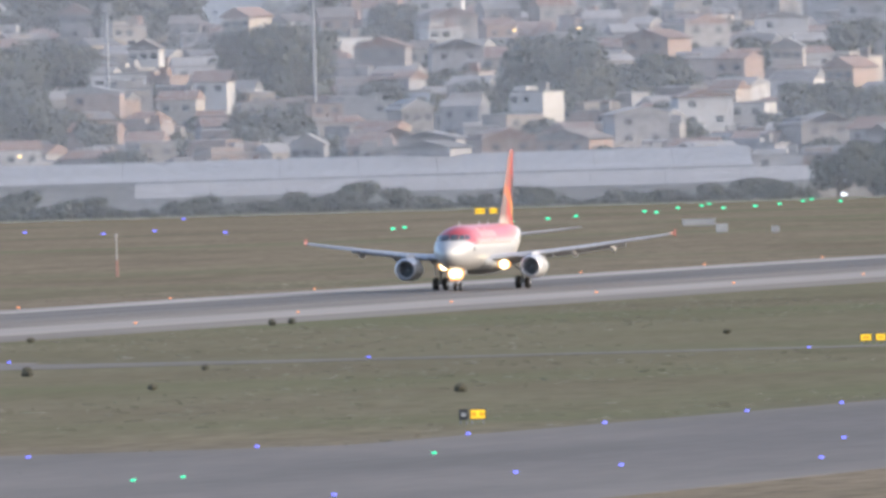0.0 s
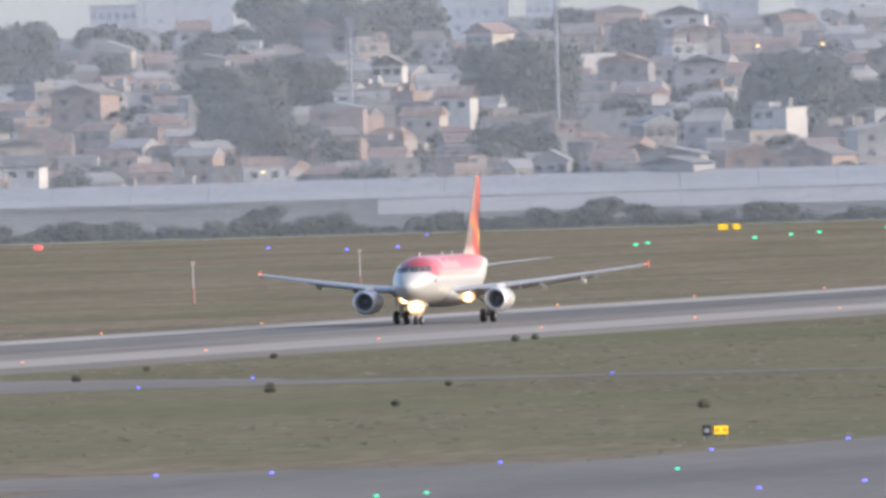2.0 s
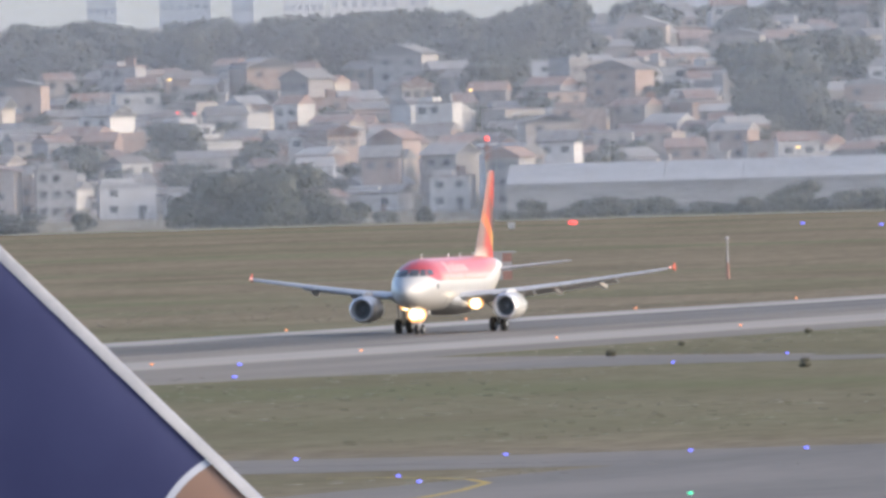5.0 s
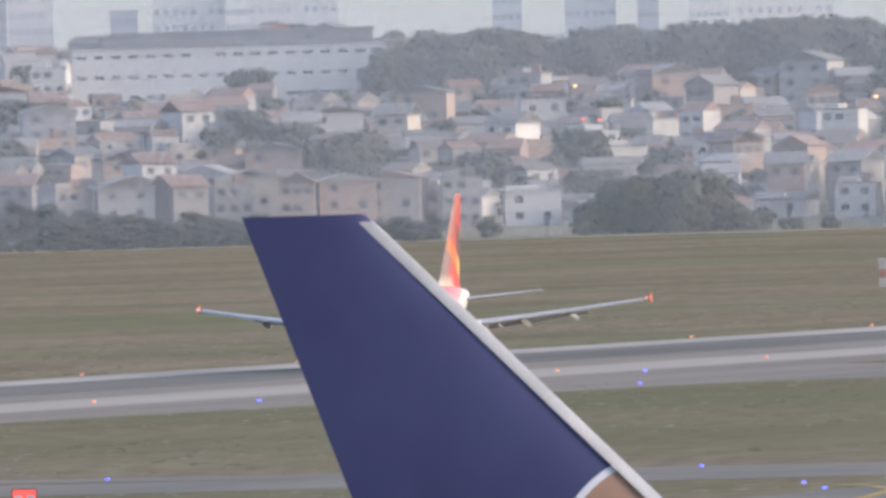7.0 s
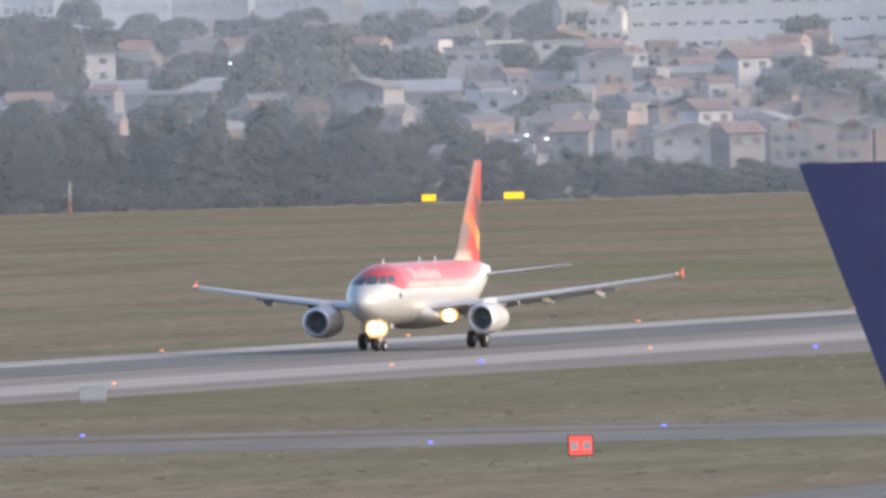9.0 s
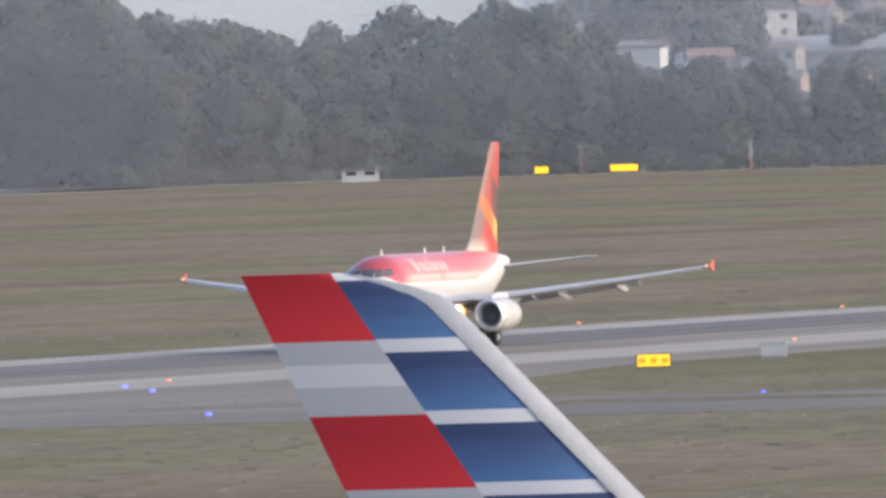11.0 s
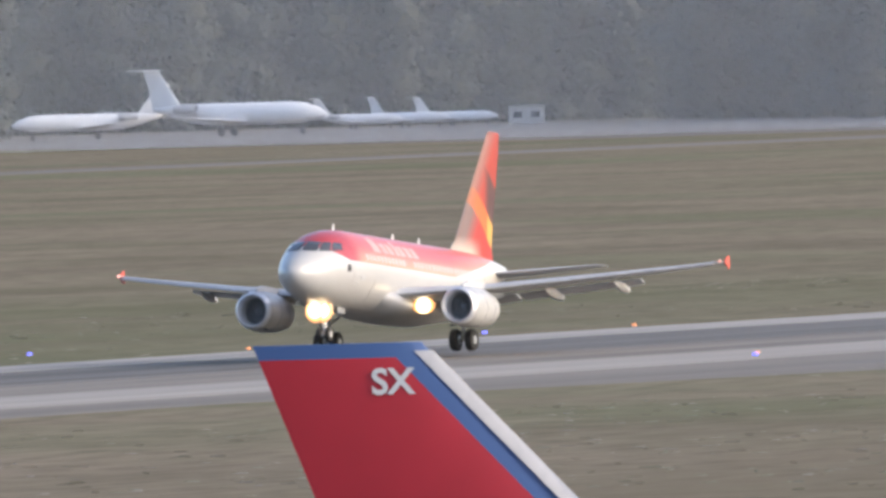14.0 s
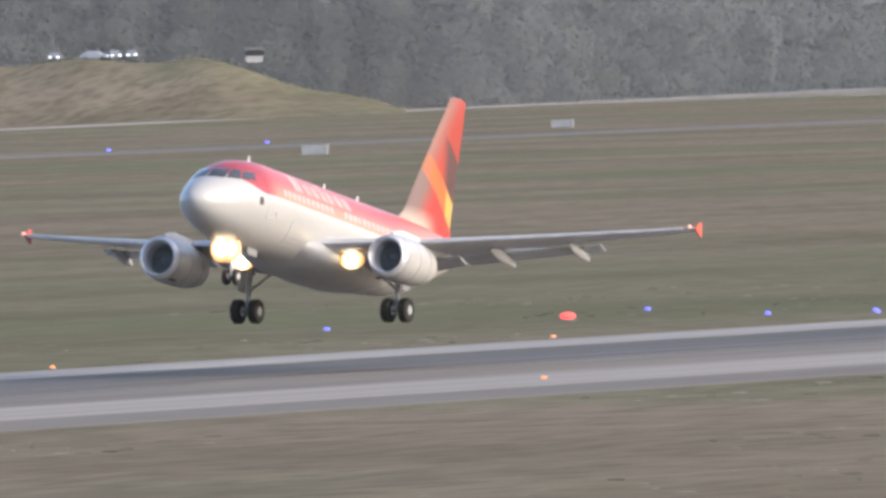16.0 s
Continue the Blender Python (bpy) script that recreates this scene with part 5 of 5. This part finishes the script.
lamps("taxiway_light", "blue", 0.22, "far lit blue taxiway light", "blue lights of the far taxiway", [(-1502, 3675), (-1221, 2731), (-1210, 2660), (-1502, 3328), (-752, 3277), (-753, 3313), (-723, 3224), (-825, 3650), (-785, 3371), (-1208, 2560), (-1212, 2600)])
lamps("centreline_light", "green", 0.10, "small lit green taxiway centreline light", "green centreline lights", [(-249, 1155), (-249, 1100), (-250, 1094), (-249, 1046)])
lamps("centreline_light", "green", 0.26, "far lit green taxiway light", "green lights of the far taxiway", [(-697.6, 3221), (-692.5, 3190), (-697.7, 3291), (-711, 3398), (-705, 3350), (-730, 3563), (-715, 3523), (-715.5, 3549), (-722, 3600), (-733, 3673), (-720, 3637), (-741, 3720), (-736, 3610), (-745, 3660), (-708, 3440), (-718, 3480), (-975, 3800), (-990, 3830), (-1000, 3850), (-958, 3780)])
EDGE0 = -21.44
lamps("runway_edge_light", "orange", 0.11, "small lit amber runway edge light", "runway edge lights", [(x, EDGE0 + 60 * k) for x in (-433.3, -484.8) for k in range(14, 42)])
lamps("approach_light", "redlamp", 0.55, "lit red obstruction light on the field", "red field lights", [(-858.5, 3858), (-816.5, 3801), (-782, 3849), (-859, 3538)])
lamps("stop_light", "redlamp", 0.33, "lit red light beside the runway", "red runway lights", [(-511, 1181)])
lamps("flood_light", "whitelamp", 0.38, "bright white field light", "white field lights", [(-792, 3912), (-760, 3842)])


def sign(x, y, w, h, face, label, bars=2, az=14):
    root = empty("field_sign", label, "airfield sign", at=Matrix.Translation((x, y, 0.05)) @ Matrix.Rotation(radians(az), 4, "Z"))
    bm = bmesh.new()
    box(bm, -w / 2, 0.02, 0.25, w / 2, 0.28, 0.25 + h, 0.02)
    part("case", bm, M["dark"], root, "dark sign case")
    bm = bmesh.new()
    box(bm, -w / 2 + 0.05, -0.03, 0.30, w / 2 - 0.05, 0.015, 0.2 + h)
    part("face", bm, M[face], root, "lit sign face")
    bm = bmesh.new()
    for s in (-1, 1):
        rod(bm, (s * w * 0.35, 0.15, 0), (s * w * 0.35, 0.15, 0.26), 0.04, 0.04, 8)
    part("legs", bm, M["midgrey"], root)
    mk = M["sign_mark"] if face == "sign_yellow" else M["white"]
    for i in range(bars):
        bm = bmesh.new()
        c = -w / 2 + w * (i + 0.5) / bars
        box(bm, c - w / bars * 0.28, -0.05, 0.25 + h * 0.3, c + w / bars * 0.28, -0.032, 0.25 + h * 0.68)
        part("marking", bm, mk, root)
    return root


sign(-268.5, 1256.6, 0.85, 0.55, "sign_yellow", "lit yellow taxiway sign beside the taxiway", 2)
sign(-269.2, 1256.3, 0.45, 0.55, "sign_dark", "black taxiway sign with a yellow mark", 1)
sign(-749, 3511, 1.5, 0.9, "sign_yellow", "far lit yellow taxiway sign", 2)
sign(-747, 3511, 1.2, 0.9, "sign_yellow", "far lit yellow taxiway sign", 2)
for x, y, w in ((-980.6, 3860, 3.0), (-1069.7, 3673.4, 2.3), (-1056.9, 3677.1, 3.2), (-1154.7, 3647.6, 2.2), (-1142.4, 3651.5, 4.4), (-1272, 3589, 2.4)):
    sign(x, y, w, 1.15, "sign_yellow", "far lit yellow taxiway sign at the field's edge", 0, 16)
sign(-402.2, 1290.0, 1.9, 0.75, "sign_yellow", "lit yellow taxiway sign near the runway", 3, 16)
sign(-314.5, 1596, 0.8, 0.5, "sign_yellow", "lit yellow taxiway sign at the crossing", 1)
sign(-313.5, 1596, 0.7, 0.5, "sign_yellow", "lit yellow taxiway sign at the crossing", 1)
sign(-307.5, 1079.7, 1.15, 0.95, "sign_red", "lit red holding sign with pale marks", 2, 16)


def cabinet(x, y, w, h, label):
    root = empty("equipment_box", label, "equipment box", at=Matrix.Translation((x, y, 0.02)) @ Matrix.Rotation(radians(16), 4, "Z"))
    bm = bmesh.new()
    box(bm, -w / 2, -0.4, 0.12, w / 2, 0.4, h, 0.04)
    part("body", bm, M["white"], root)
    bm = bmesh.new()
    box(bm, -w / 2 - 0.06, -0.46, h, w / 2 + 0.06, 0.46, h + 0.06, 0.01)
    part("lid", bm, M["grey"], root)
    bm = bmesh.new()
    box(bm, -w / 2 + 0.1, -0.3, 0, w / 2 - 0.1, 0.3, 0.12)
    part("plinth", bm, M["concrete"], root)


for x, y, w, h in ((-409.2, 1335.5, 1.5, 0.9), (-1248.7, 2886, 2.8, 1.0), (-1111, 2498, 2.9, 1.1), (-631, 3093, 4.2, 0.8), (-594.5, 2928, 1.4, 1.0), (-582, 2899, 0.9, 0.7), (-849, 3459, 1.0, 0.9)):
    cabinet(x, y, w, h, "low white equipment box on the grass")


def radio_hut():
    """Red and white chequered hut with a lattice mast."""
    root = empty("radio_hut", "red and white chequered equipment hut on the grass", "hut", at=Matrix.Translation((-596, 2420, 0)) @ Matrix.Rotation(radians(14), 4, "Z"))
    n, s = 4, 0.98
    for j in range(3):
        for i in range(4):
            bm = bmesh.new()
            box(bm, -2.0 + i * s, -0.06, j * 0.9, -2.0 + (i + 1) * s - 0.02, 0.0, (j + 1) * 0.9 - 0.02)
            part("panel", bm, M["check_red"] if (i + j) % 2 else M["check_white"], root)
    bm = bmesh.new()
    box(bm, -2.0, 0.0, 0, 1.9, 3.2, 2.7)
    part("body", bm, M["check_white"], root)
    bm = bmesh.new()
    box(bm, -2.1, -0.15, 2.7, 2.3, 3.4, 2.85)
    part("roof", bm, M["concrete"], root)
    mast = empty("lattice_mast", "red and white lattice mast with red lamp", "mast", at=Matrix.Translation(at(13.842, 2560, 0)))
    z = 0.0
    k = 0
    while z < 14.0:
        bm = bmesh.new()
        for q in range(3):
            c0 = Vector((0.22 * math.cos(q * 2.094), 0.22 * math.sin(q * 2.094), 0))
            c1 = Vector((0.22 * math.cos((q + 1) * 2.094), 0.22 * math.sin((q + 1) * 2.094), 0))
            rod(bm, c0 + Vector((0, 0, z)), c0 + Vector((0, 0, z + 2)), 0.035, 0.035, 5)
            rod(bm, c0 + Vector((0, 0, z)), c1 + Vector((0, 0, z + 1)), 0.02, 0.02, 4)
            rod(bm, c1 + Vector((0, 0, z + 1)), c0 + Vector((0, 0, z + 2)), 0.02, 0.02, 4)
        part("mast_section", bm, M["check_red"] if k % 2 == 0 else M["check_white"], mast)
        z, k = z + 2.0, k + 1
    bm = bmesh.new()
    ball(bm, (0, 0, 14.35), 0.28, 10)
    part("lamp", bm, M["redlamp"], mast, "lit red lamp")


radio_hut()


def field_mast(x, y, h):
    root = empty("field_mast", "slim white and red instrument mast on the field", "mast", "instrument masts", at=Matrix.Translation((x, y, 0)))
    bm = bmesh.new()
    rod(bm, (0, 0, 0), (0, 0, h * 0.4), 0.16, 0.13, 8)
    part("lower_pole", bm, M["check_red"], root)
    bm = bmesh.new()
    rod(bm, (0, 0, h * 0.4), (0, 0, h), 0.1, 0.07, 8)
    ball(bm, (0, 0, h), 0.22, 8)
    part("upper_pole", bm, M["check_white"], root)


for x, y, h in ((-560, 2446, 4.2), (-554, 2346, 4.0), (-1149.4, 3651.4, 4.6), (-1123.9, 3659.3, 4.6), (-1124.1, 3659.2, 4.6)):
    field_mast(x, y, h)


def cabinet_hut(az, d, w, h, label):
    root = empty("airfield_hut", label, "hut", at=Matrix.Translation(at(az, d, 0)) @ Matrix.Rotation(radians(az), 4, "Z"))
    bm = bmesh.new()
    box(bm, -w / 2, 0, 0, w / 2, 4, h)
    part("wall", bm, M["school"], root)
    bm = bmesh.new()
    box(bm, -w / 2 - 0.3, -0.4, h, w / 2 + 0.3, 4.3, h + 0.3)
    part("roof", bm, M["roofwhite"], root)
    for x in (-w / 4, w / 4):
        bm = bmesh.new()
        box(bm, x - 0.8, -0.06, 1.0, x + 0.8, 0.03, 2.1)
        part("window", bm, M["window"], root)
    return root


cabinet_hut(17.99, 3790, 5.8, 1.6, "low white field cabin before the wood")
# ---- small jets parked at the far edge ----
M["jet_white"] = plain("glossy_white_paint", (0.80, 0.80, 0.79), (0.70, 0.70, 0.69), 0.25, scale=0.8, fine=6, bump=0.0)


def small_jet(az, d, ln, turn, label, ttail=True):
    root = empty("parked_jet", label, "airplane", "parked jets", at=Matrix.Translation(at(az, d, 0.0)) @ Matrix.Rotation(radians(turn + az), 4, "Z") @ Matrix.Scale(ln / 20.0, 4))
    bm = bmesh.new()
    skin(bm, [hull_ring(2.3 + r + up, 2.3 - r + up, r, y, 20) for y, r, up in ((-10, 0.1, -0.3), (-9.2, 0.6, -0.15), (-7.5, 1.05, 0), (-6, 1.15, 0), (4, 1.15, 0), (7, 0.8, 0.3), (10, 0.15, 0.6))])
    part("fuselage", bm, M["jet_white"], root, smooth=50)
    for s in (1, -1):
        bm = bmesh.new()
        skin(bm, [[(s * b, le + u, z + h) for u, h in foil(ch, th)] for b, le, ch, th, z in ((0.6, -1.5, 4.0, 0.4, 1.5), (9.0, 3.0, 1.3, 0.1, 2.1))])
        part("wing", bm, M["jet_white"], root, smooth=45)
        bm = bmesh.new()
        revolve(bm, [(0, 0.5), (0.1, 0.58), (1.2, 0.62), (2.6, 0.45), (2.5, 0.3)], (s * 1.75, 4.2, 2.9), 16)
        part("engine", bm, M["grey"], root, smooth=50)
        bm = bmesh.new()
        skin(bm, [[(s * b, le + u, (7.0 if ttail else 4.2) + h) for u, h in foil(ch, 0.14)] for b, le, ch in ((0.0, 9.0, 2.0), (3.6, 10.6, 1.0))])
        part("tailplane", bm, M["jet_white"], root, smooth=45)
        wheel(root, s * 1.5, 1.5, 0.4, 0.3)
        bm = bmesh.new()
        rod(bm, (s * 1.5, 1.5, 0.4), (s * 1.2, 1.5, 1.6), 0.08)
        part("gear_leg", bm, M["midgrey"], root)
    bm = bmesh.new()
    skin(bm, fin_rings([(2.8, 6.4, 3.7, 0.3), (5, 8.0, 2.5, 0.22), (7.1, 9.4, 1.8, 0.16)]))
    part("fin", bm, M["jet_white"], root, smooth=45)
    wheel(root, 0, -7.2, 0.35, 0.3)
    bm = bmesh.new()
    rod(bm, (0, -7.2, 0.35), (0, -7.2, 1.5), 0.07)
    part("gear_leg", bm, M["midgrey"], root)


small_jet(21.38, 4200, 33, 64, "white twin-jet with T-tail parked on the apron")
small_jet(21.74, 4215, 26, 270, "white jet parked nose to the apron edge", False)
bank_hut = cabinet_hut(24.113, 3725, 2.6, 1.9, "small white hut on the grassy bank")
bank_hut.location.z = 8.2
cabinet_hut(20.71, 4400, 6.5, 3.0, "low white airfield building beside the jets")
small_jet(21.10, 4330, 16, 70, "small white jet parked in a row")
small_jet(20.98, 4340, 16, 60, "small white jet parked in a row")
small_jet(20.87, 4370, 15, 75, "small white jet parked in a row")


# ---- shrubs and tufts in the grass ----
def shrub(x, y, r):
    bm = bmesh.new()
    for i in range(3):
        c = (rnd.uniform(-r, r) * 0.5, rnd.uniform(-r, r) * 0.5, r * 0.5)
        lump(bm, c, (r * 0.6, r * 0.6, r * 0.55), rnd, 0.5)
        leaves(bm, c, (r * 0.7, r * 0.7, r * 0.65), 60, r * 0.16, rnd)
    o = thing("shrub", bm, M["dry_shrub"], "small dark shrub in the dry grass", "shrub", "shrubs")
    o.location = (x, y, 0)


for x, y in ((-412, 1853), (-365, 1567), (-350, 1554), (-412, 1770), (-396, 1641), (-413, 1865), (-359, 1541), (-330, 1450), (-345, 1700), (-405, 1700), (-300, 1400)):
    shrub(x, y, rnd.uniform(0.28, 0.45))


def tufts():
    """Uneven dry grass standing up along the mown strips."""
    co, fa = [], []
    fields = (((-413, -262), (1180, 2000), 5000), ((-413, -262), (850, 1140), 1800), ((-413, -216), (640, 900), 800), ((-560, -486), (900, 2300), 2500))
    for (x0, x1), (y0, y1), n in fields:
        for _ in range(n):
            x, y = rnd.uniform(x0, x1), rnd.uniform(y0, y1)
            if noise.noise(Vector((x * 0.03, y * 0.008, 3))) < -0.1 or (1140 < y < 1185) or (1575 < y < 1632 and x < -300):
                continue
            s = rnd.uniform(0.012, 0.045)
            w = rnd.uniform(0.1, 0.5)
            b = len(co)
            co += [(x - w, y, 0.0), (x + w, y + rnd.uniform(-0.2, 0.2), 0.0), (x + w * 0.5, y, s), (x - w * 0.4, y, s * rnd.uniform(0.6, 1.1))]
            fa.append((b, b + 1, b + 2, b + 3))
    me = bpy.data.meshes.new("grass_tufts")
    me.from_pydata(co, [], fa)
    me.materials.append(M["tuft"])
    tagged(new("grass_tufts", me), "tufts of dry and green grass on the field", "grass", kind="stuff")


M["tuft"] = island_palette("grass_tuft", [(0.34, 0.30, 0.23), (0.28, 0.27, 0.18), (0.37, 0.33, 0.25), (0.25, 0.26, 0.17), (0.31, 0.27, 0.21)])
tufts()


# ---- grassy bank with parked cars at the far left of the field ----
def bank():
    bm = bmesh.new()
    rows = []
    for i in range(25):
        a = 23.76 + i * 0.07
        h = 9.0 * min(1.0, i / 7) + 0.5 * math.sin(i * 1.3)
        rows.append([bm.verts.new(at(a, d, z)) for d, z in ((3640, -0.3), (3670, h * 0.4), (3700, h), (3760, h), (3790, -0.3))])
    for a, b in zip(rows, rows[1:]):
        for j in range(4):
            bm.faces.new((a[j], b[j], b[j + 1], a[j + 1]))
    thing("grass_bank", bm, M["grass"], "grassy bank at the edge of the field", "bank", kind="structure", smooth=60)


def car(az, d, z, mat, turn):
    root = empty("car", "parked car with lit headlamps on the bank", "car", "cars on the bank", at=Matrix.Translation(at(az, d, z)) @ Matrix.Rotation(radians(turn), 4, "Z"))
    bm = bmesh.new()
    skin(bm, [[(x, y, zz) for x, zz in ((-0.85, 0.35), (0.85, 0.35), (0.88, 0.7), (w, top), (-w, top), (-0.88, 0.7))] for y, w, top in ((-2.1, 0.75, 0.75), (-1.2, 0.82, 0.92), (-0.5, 0.66, 1.42), (1.0, 0.66, 1.45), (1.7, 0.75, 1.0), (2.1, 0.74, 0.95))])
    part("body", bm, mat, root, smooth=30)
    for x in (-0.8, 0.8):
        for y in (-1.35, 1.35):
            wheel(root, x, y, 0.32, 0.2)
        bm = bmesh.new()
        ball(bm, (x * 0.75, -2.1, 0.65), (0.22, 0.08, 0.14), 8)
        part("headlamp", bm, M["whitelamp"], root, "lit headlamp")


bank()
for a, t in ((24.58, 20), (24.486, 100), (24.40, 25), (24.44, 30)):
    car(a, 3730, 9.2, M["grey"] if t > 50 else M["midgrey"], t)

# ---- street lamps and masts of the town ----
def street_lamp(az, z, colour, r=0.35, d=4300):
    g0 = rise(d, az)
    root = empty("street_lamp", "lit street lamp among the houses", "street lamp", "street lamps of the town", at=Matrix.Translation(at(az, d)))
    bm = bmesh.new()
    rod(bm, (0, 0, 0), (0, 0, z - g0), 0.12, 0.08, 8)
    rod(bm, (0, 0, z - g0), (0, -1.0, z - g0 + 0.1), 0.06, 0.06, 6)
    part("pole", bm, M["midgrey"], root)
    bm = bmesh.new()
    ball(bm, (0, -1.0, z - g0), (r * 1.2, r, r * 0.7), 10)
    part("lamp", bm, M[colour], root, "lit lamp head")


for a, z, c, d in ((11.947, 29.1, "amber", 4300), (11.795, 29.1, "amber", 4300), (14.577, 24.4, "amber", 4300), (14.561, 18.5, "redlamp", 4250), (14.522, 18.3, "redlamp", 4250), (13.874, 21.0, "amber", 4250), (15.873, 8.4, "whitelamp", 4000), (15.998, 9.9, "whitelamp", 4000),
                (15.952, 9.2, "whitelamp", 4000), (16.023, 9.0, "whitelamp", 4000), (15.798, 7.3, "whitelamp", 4000), (16.478, 25.4, "amber", 4300), (16.688, 23.5, "whitelamp", 4300), (13.112, 9.9, "amber", 4020), (11.967, 11.6, "whitelamp", 4020)):
    street_lamp(a, z, c, 0.3, d)


def town_mast(az, d, z1, r):
    root = empty("town_mast", "tall grey mast rising over the houses", "mast", at=Matrix.Translation(at(az, d)))
    bm = bmesh.new()
    rod(bm, (0, 0, 0), (0, 0, z1 - rise(d, az)), r, r * 0.7, 10)
    part("pole", bm, M["midgrey"], root)
    bm = bmesh.new()
    for k in range(3):
        box(bm, -r * 1.9, -r * 1.9, z1 - rise(d, az) - 2.2 + k * 0.8, r * 1.9, r * 1.9, z1 - rise(d, az) - 1.8 + k * 0.8)
    part("antenna_head", bm, M["midgrey"], root)


town_mast(12.904, 4300, 36.0, 0.36)
town_mast(12.42, 4300, 48.0, 0.32)


def motions():
    """The take-off run, the turning up of the nose and the climb."""
    walk(plane, [
        (0, pose(-459.86, 2155.63, 0.00, -0.00)),
        (0.5, pose(-459.86, 2127.71, 0.00, -0.00)),
        (1, pose(-459.86, 2099.25, 0.00, -0.00)),
        (1.5, pose(-459.86, 2070.25, 0.00, -0.00)),
        (2, pose(-459.86, 2040.73, 0.00, -0.00)),
        (2.5, pose(-459.86, 2010.69, 0.00, -0.00)),
        (3, pose(-459.86, 1980.15, 0.00, -0.00)),
        (3.5, pose(-459.86, 1949.11, 0.00, -0.00)),
        (4, pose(-459.86, 1917.57, 0.00, -0.00)),
        (4.5, pose(-459.86, 1885.55, 0.00, -0.00)),
        (5, pose(-459.86, 1853.06, 0.00, -0.00)),
        (5.5, pose(-459.86, 1820.09, 0.00, -0.00)),
        (6, pose(-459.86, 1786.67, 0.00, -0.00)),
        (6.5, pose(-459.86, 1752.80, 0.00, -0.00)),
        (7, pose(-459.86, 1718.48, 0.00, -0.00)),
        (7.5, pose(-459.86, 1683.73, 0.00, -0.00)),
        (8, pose(-459.86, 1648.55, 0.00, -0.00)),
        (8.5, pose(-459.86, 1612.95, 0.00, -0.00)),
        (9, pose(-459.86, 1576.94, 0.00, -0.00)),
        (9.5, pose(-459.86, 1540.53, 0.00, -0.00)),
        (10, pose(-459.86, 1503.72, 0.00, -0.00)),
        (10.5, pose(-459.86, 1466.52, 0.00, -0.00)),
        (11, pose(-459.86, 1428.95, 0.00, -0.00)),
        (11.5, pose(-459.86, 1391.00, 0.00, -0.00)),
        (12, pose(-459.86, 1352.70, 0.00, -0.00)),
        (12.5, pose(-459.86, 1314.04, 0.00, -0.00)),
        (13, pose(-459.86, 1275.03, 0.00, -0.00)),
        (13.5, pose(-459.86, 1235.68, 0.13, -2.12)),
        (14, pose(-459.86, 1196.00, 0.29, -4.50)),
        (14.5, pose(-459.86, 1156.00, 0.33, -5.34)),
        (15, pose(-459.86, 1115.69, 0.62, -7.70)),
        (15.5, pose(-459.86, 1075.07, 1.17, -9.25, 0.4)),
        (16, pose(-459.86, 1034.15, 2.48, -9.79, 0.75)),
    ])
    for leg in GEAR:
        walk(leg, [(0, pose(0, 0, 0)), (14.0, pose(0, 0, 0)), (15.5, pose(0, 0, -0.22)), (16, pose(0, 0, -0.25))])


motions()
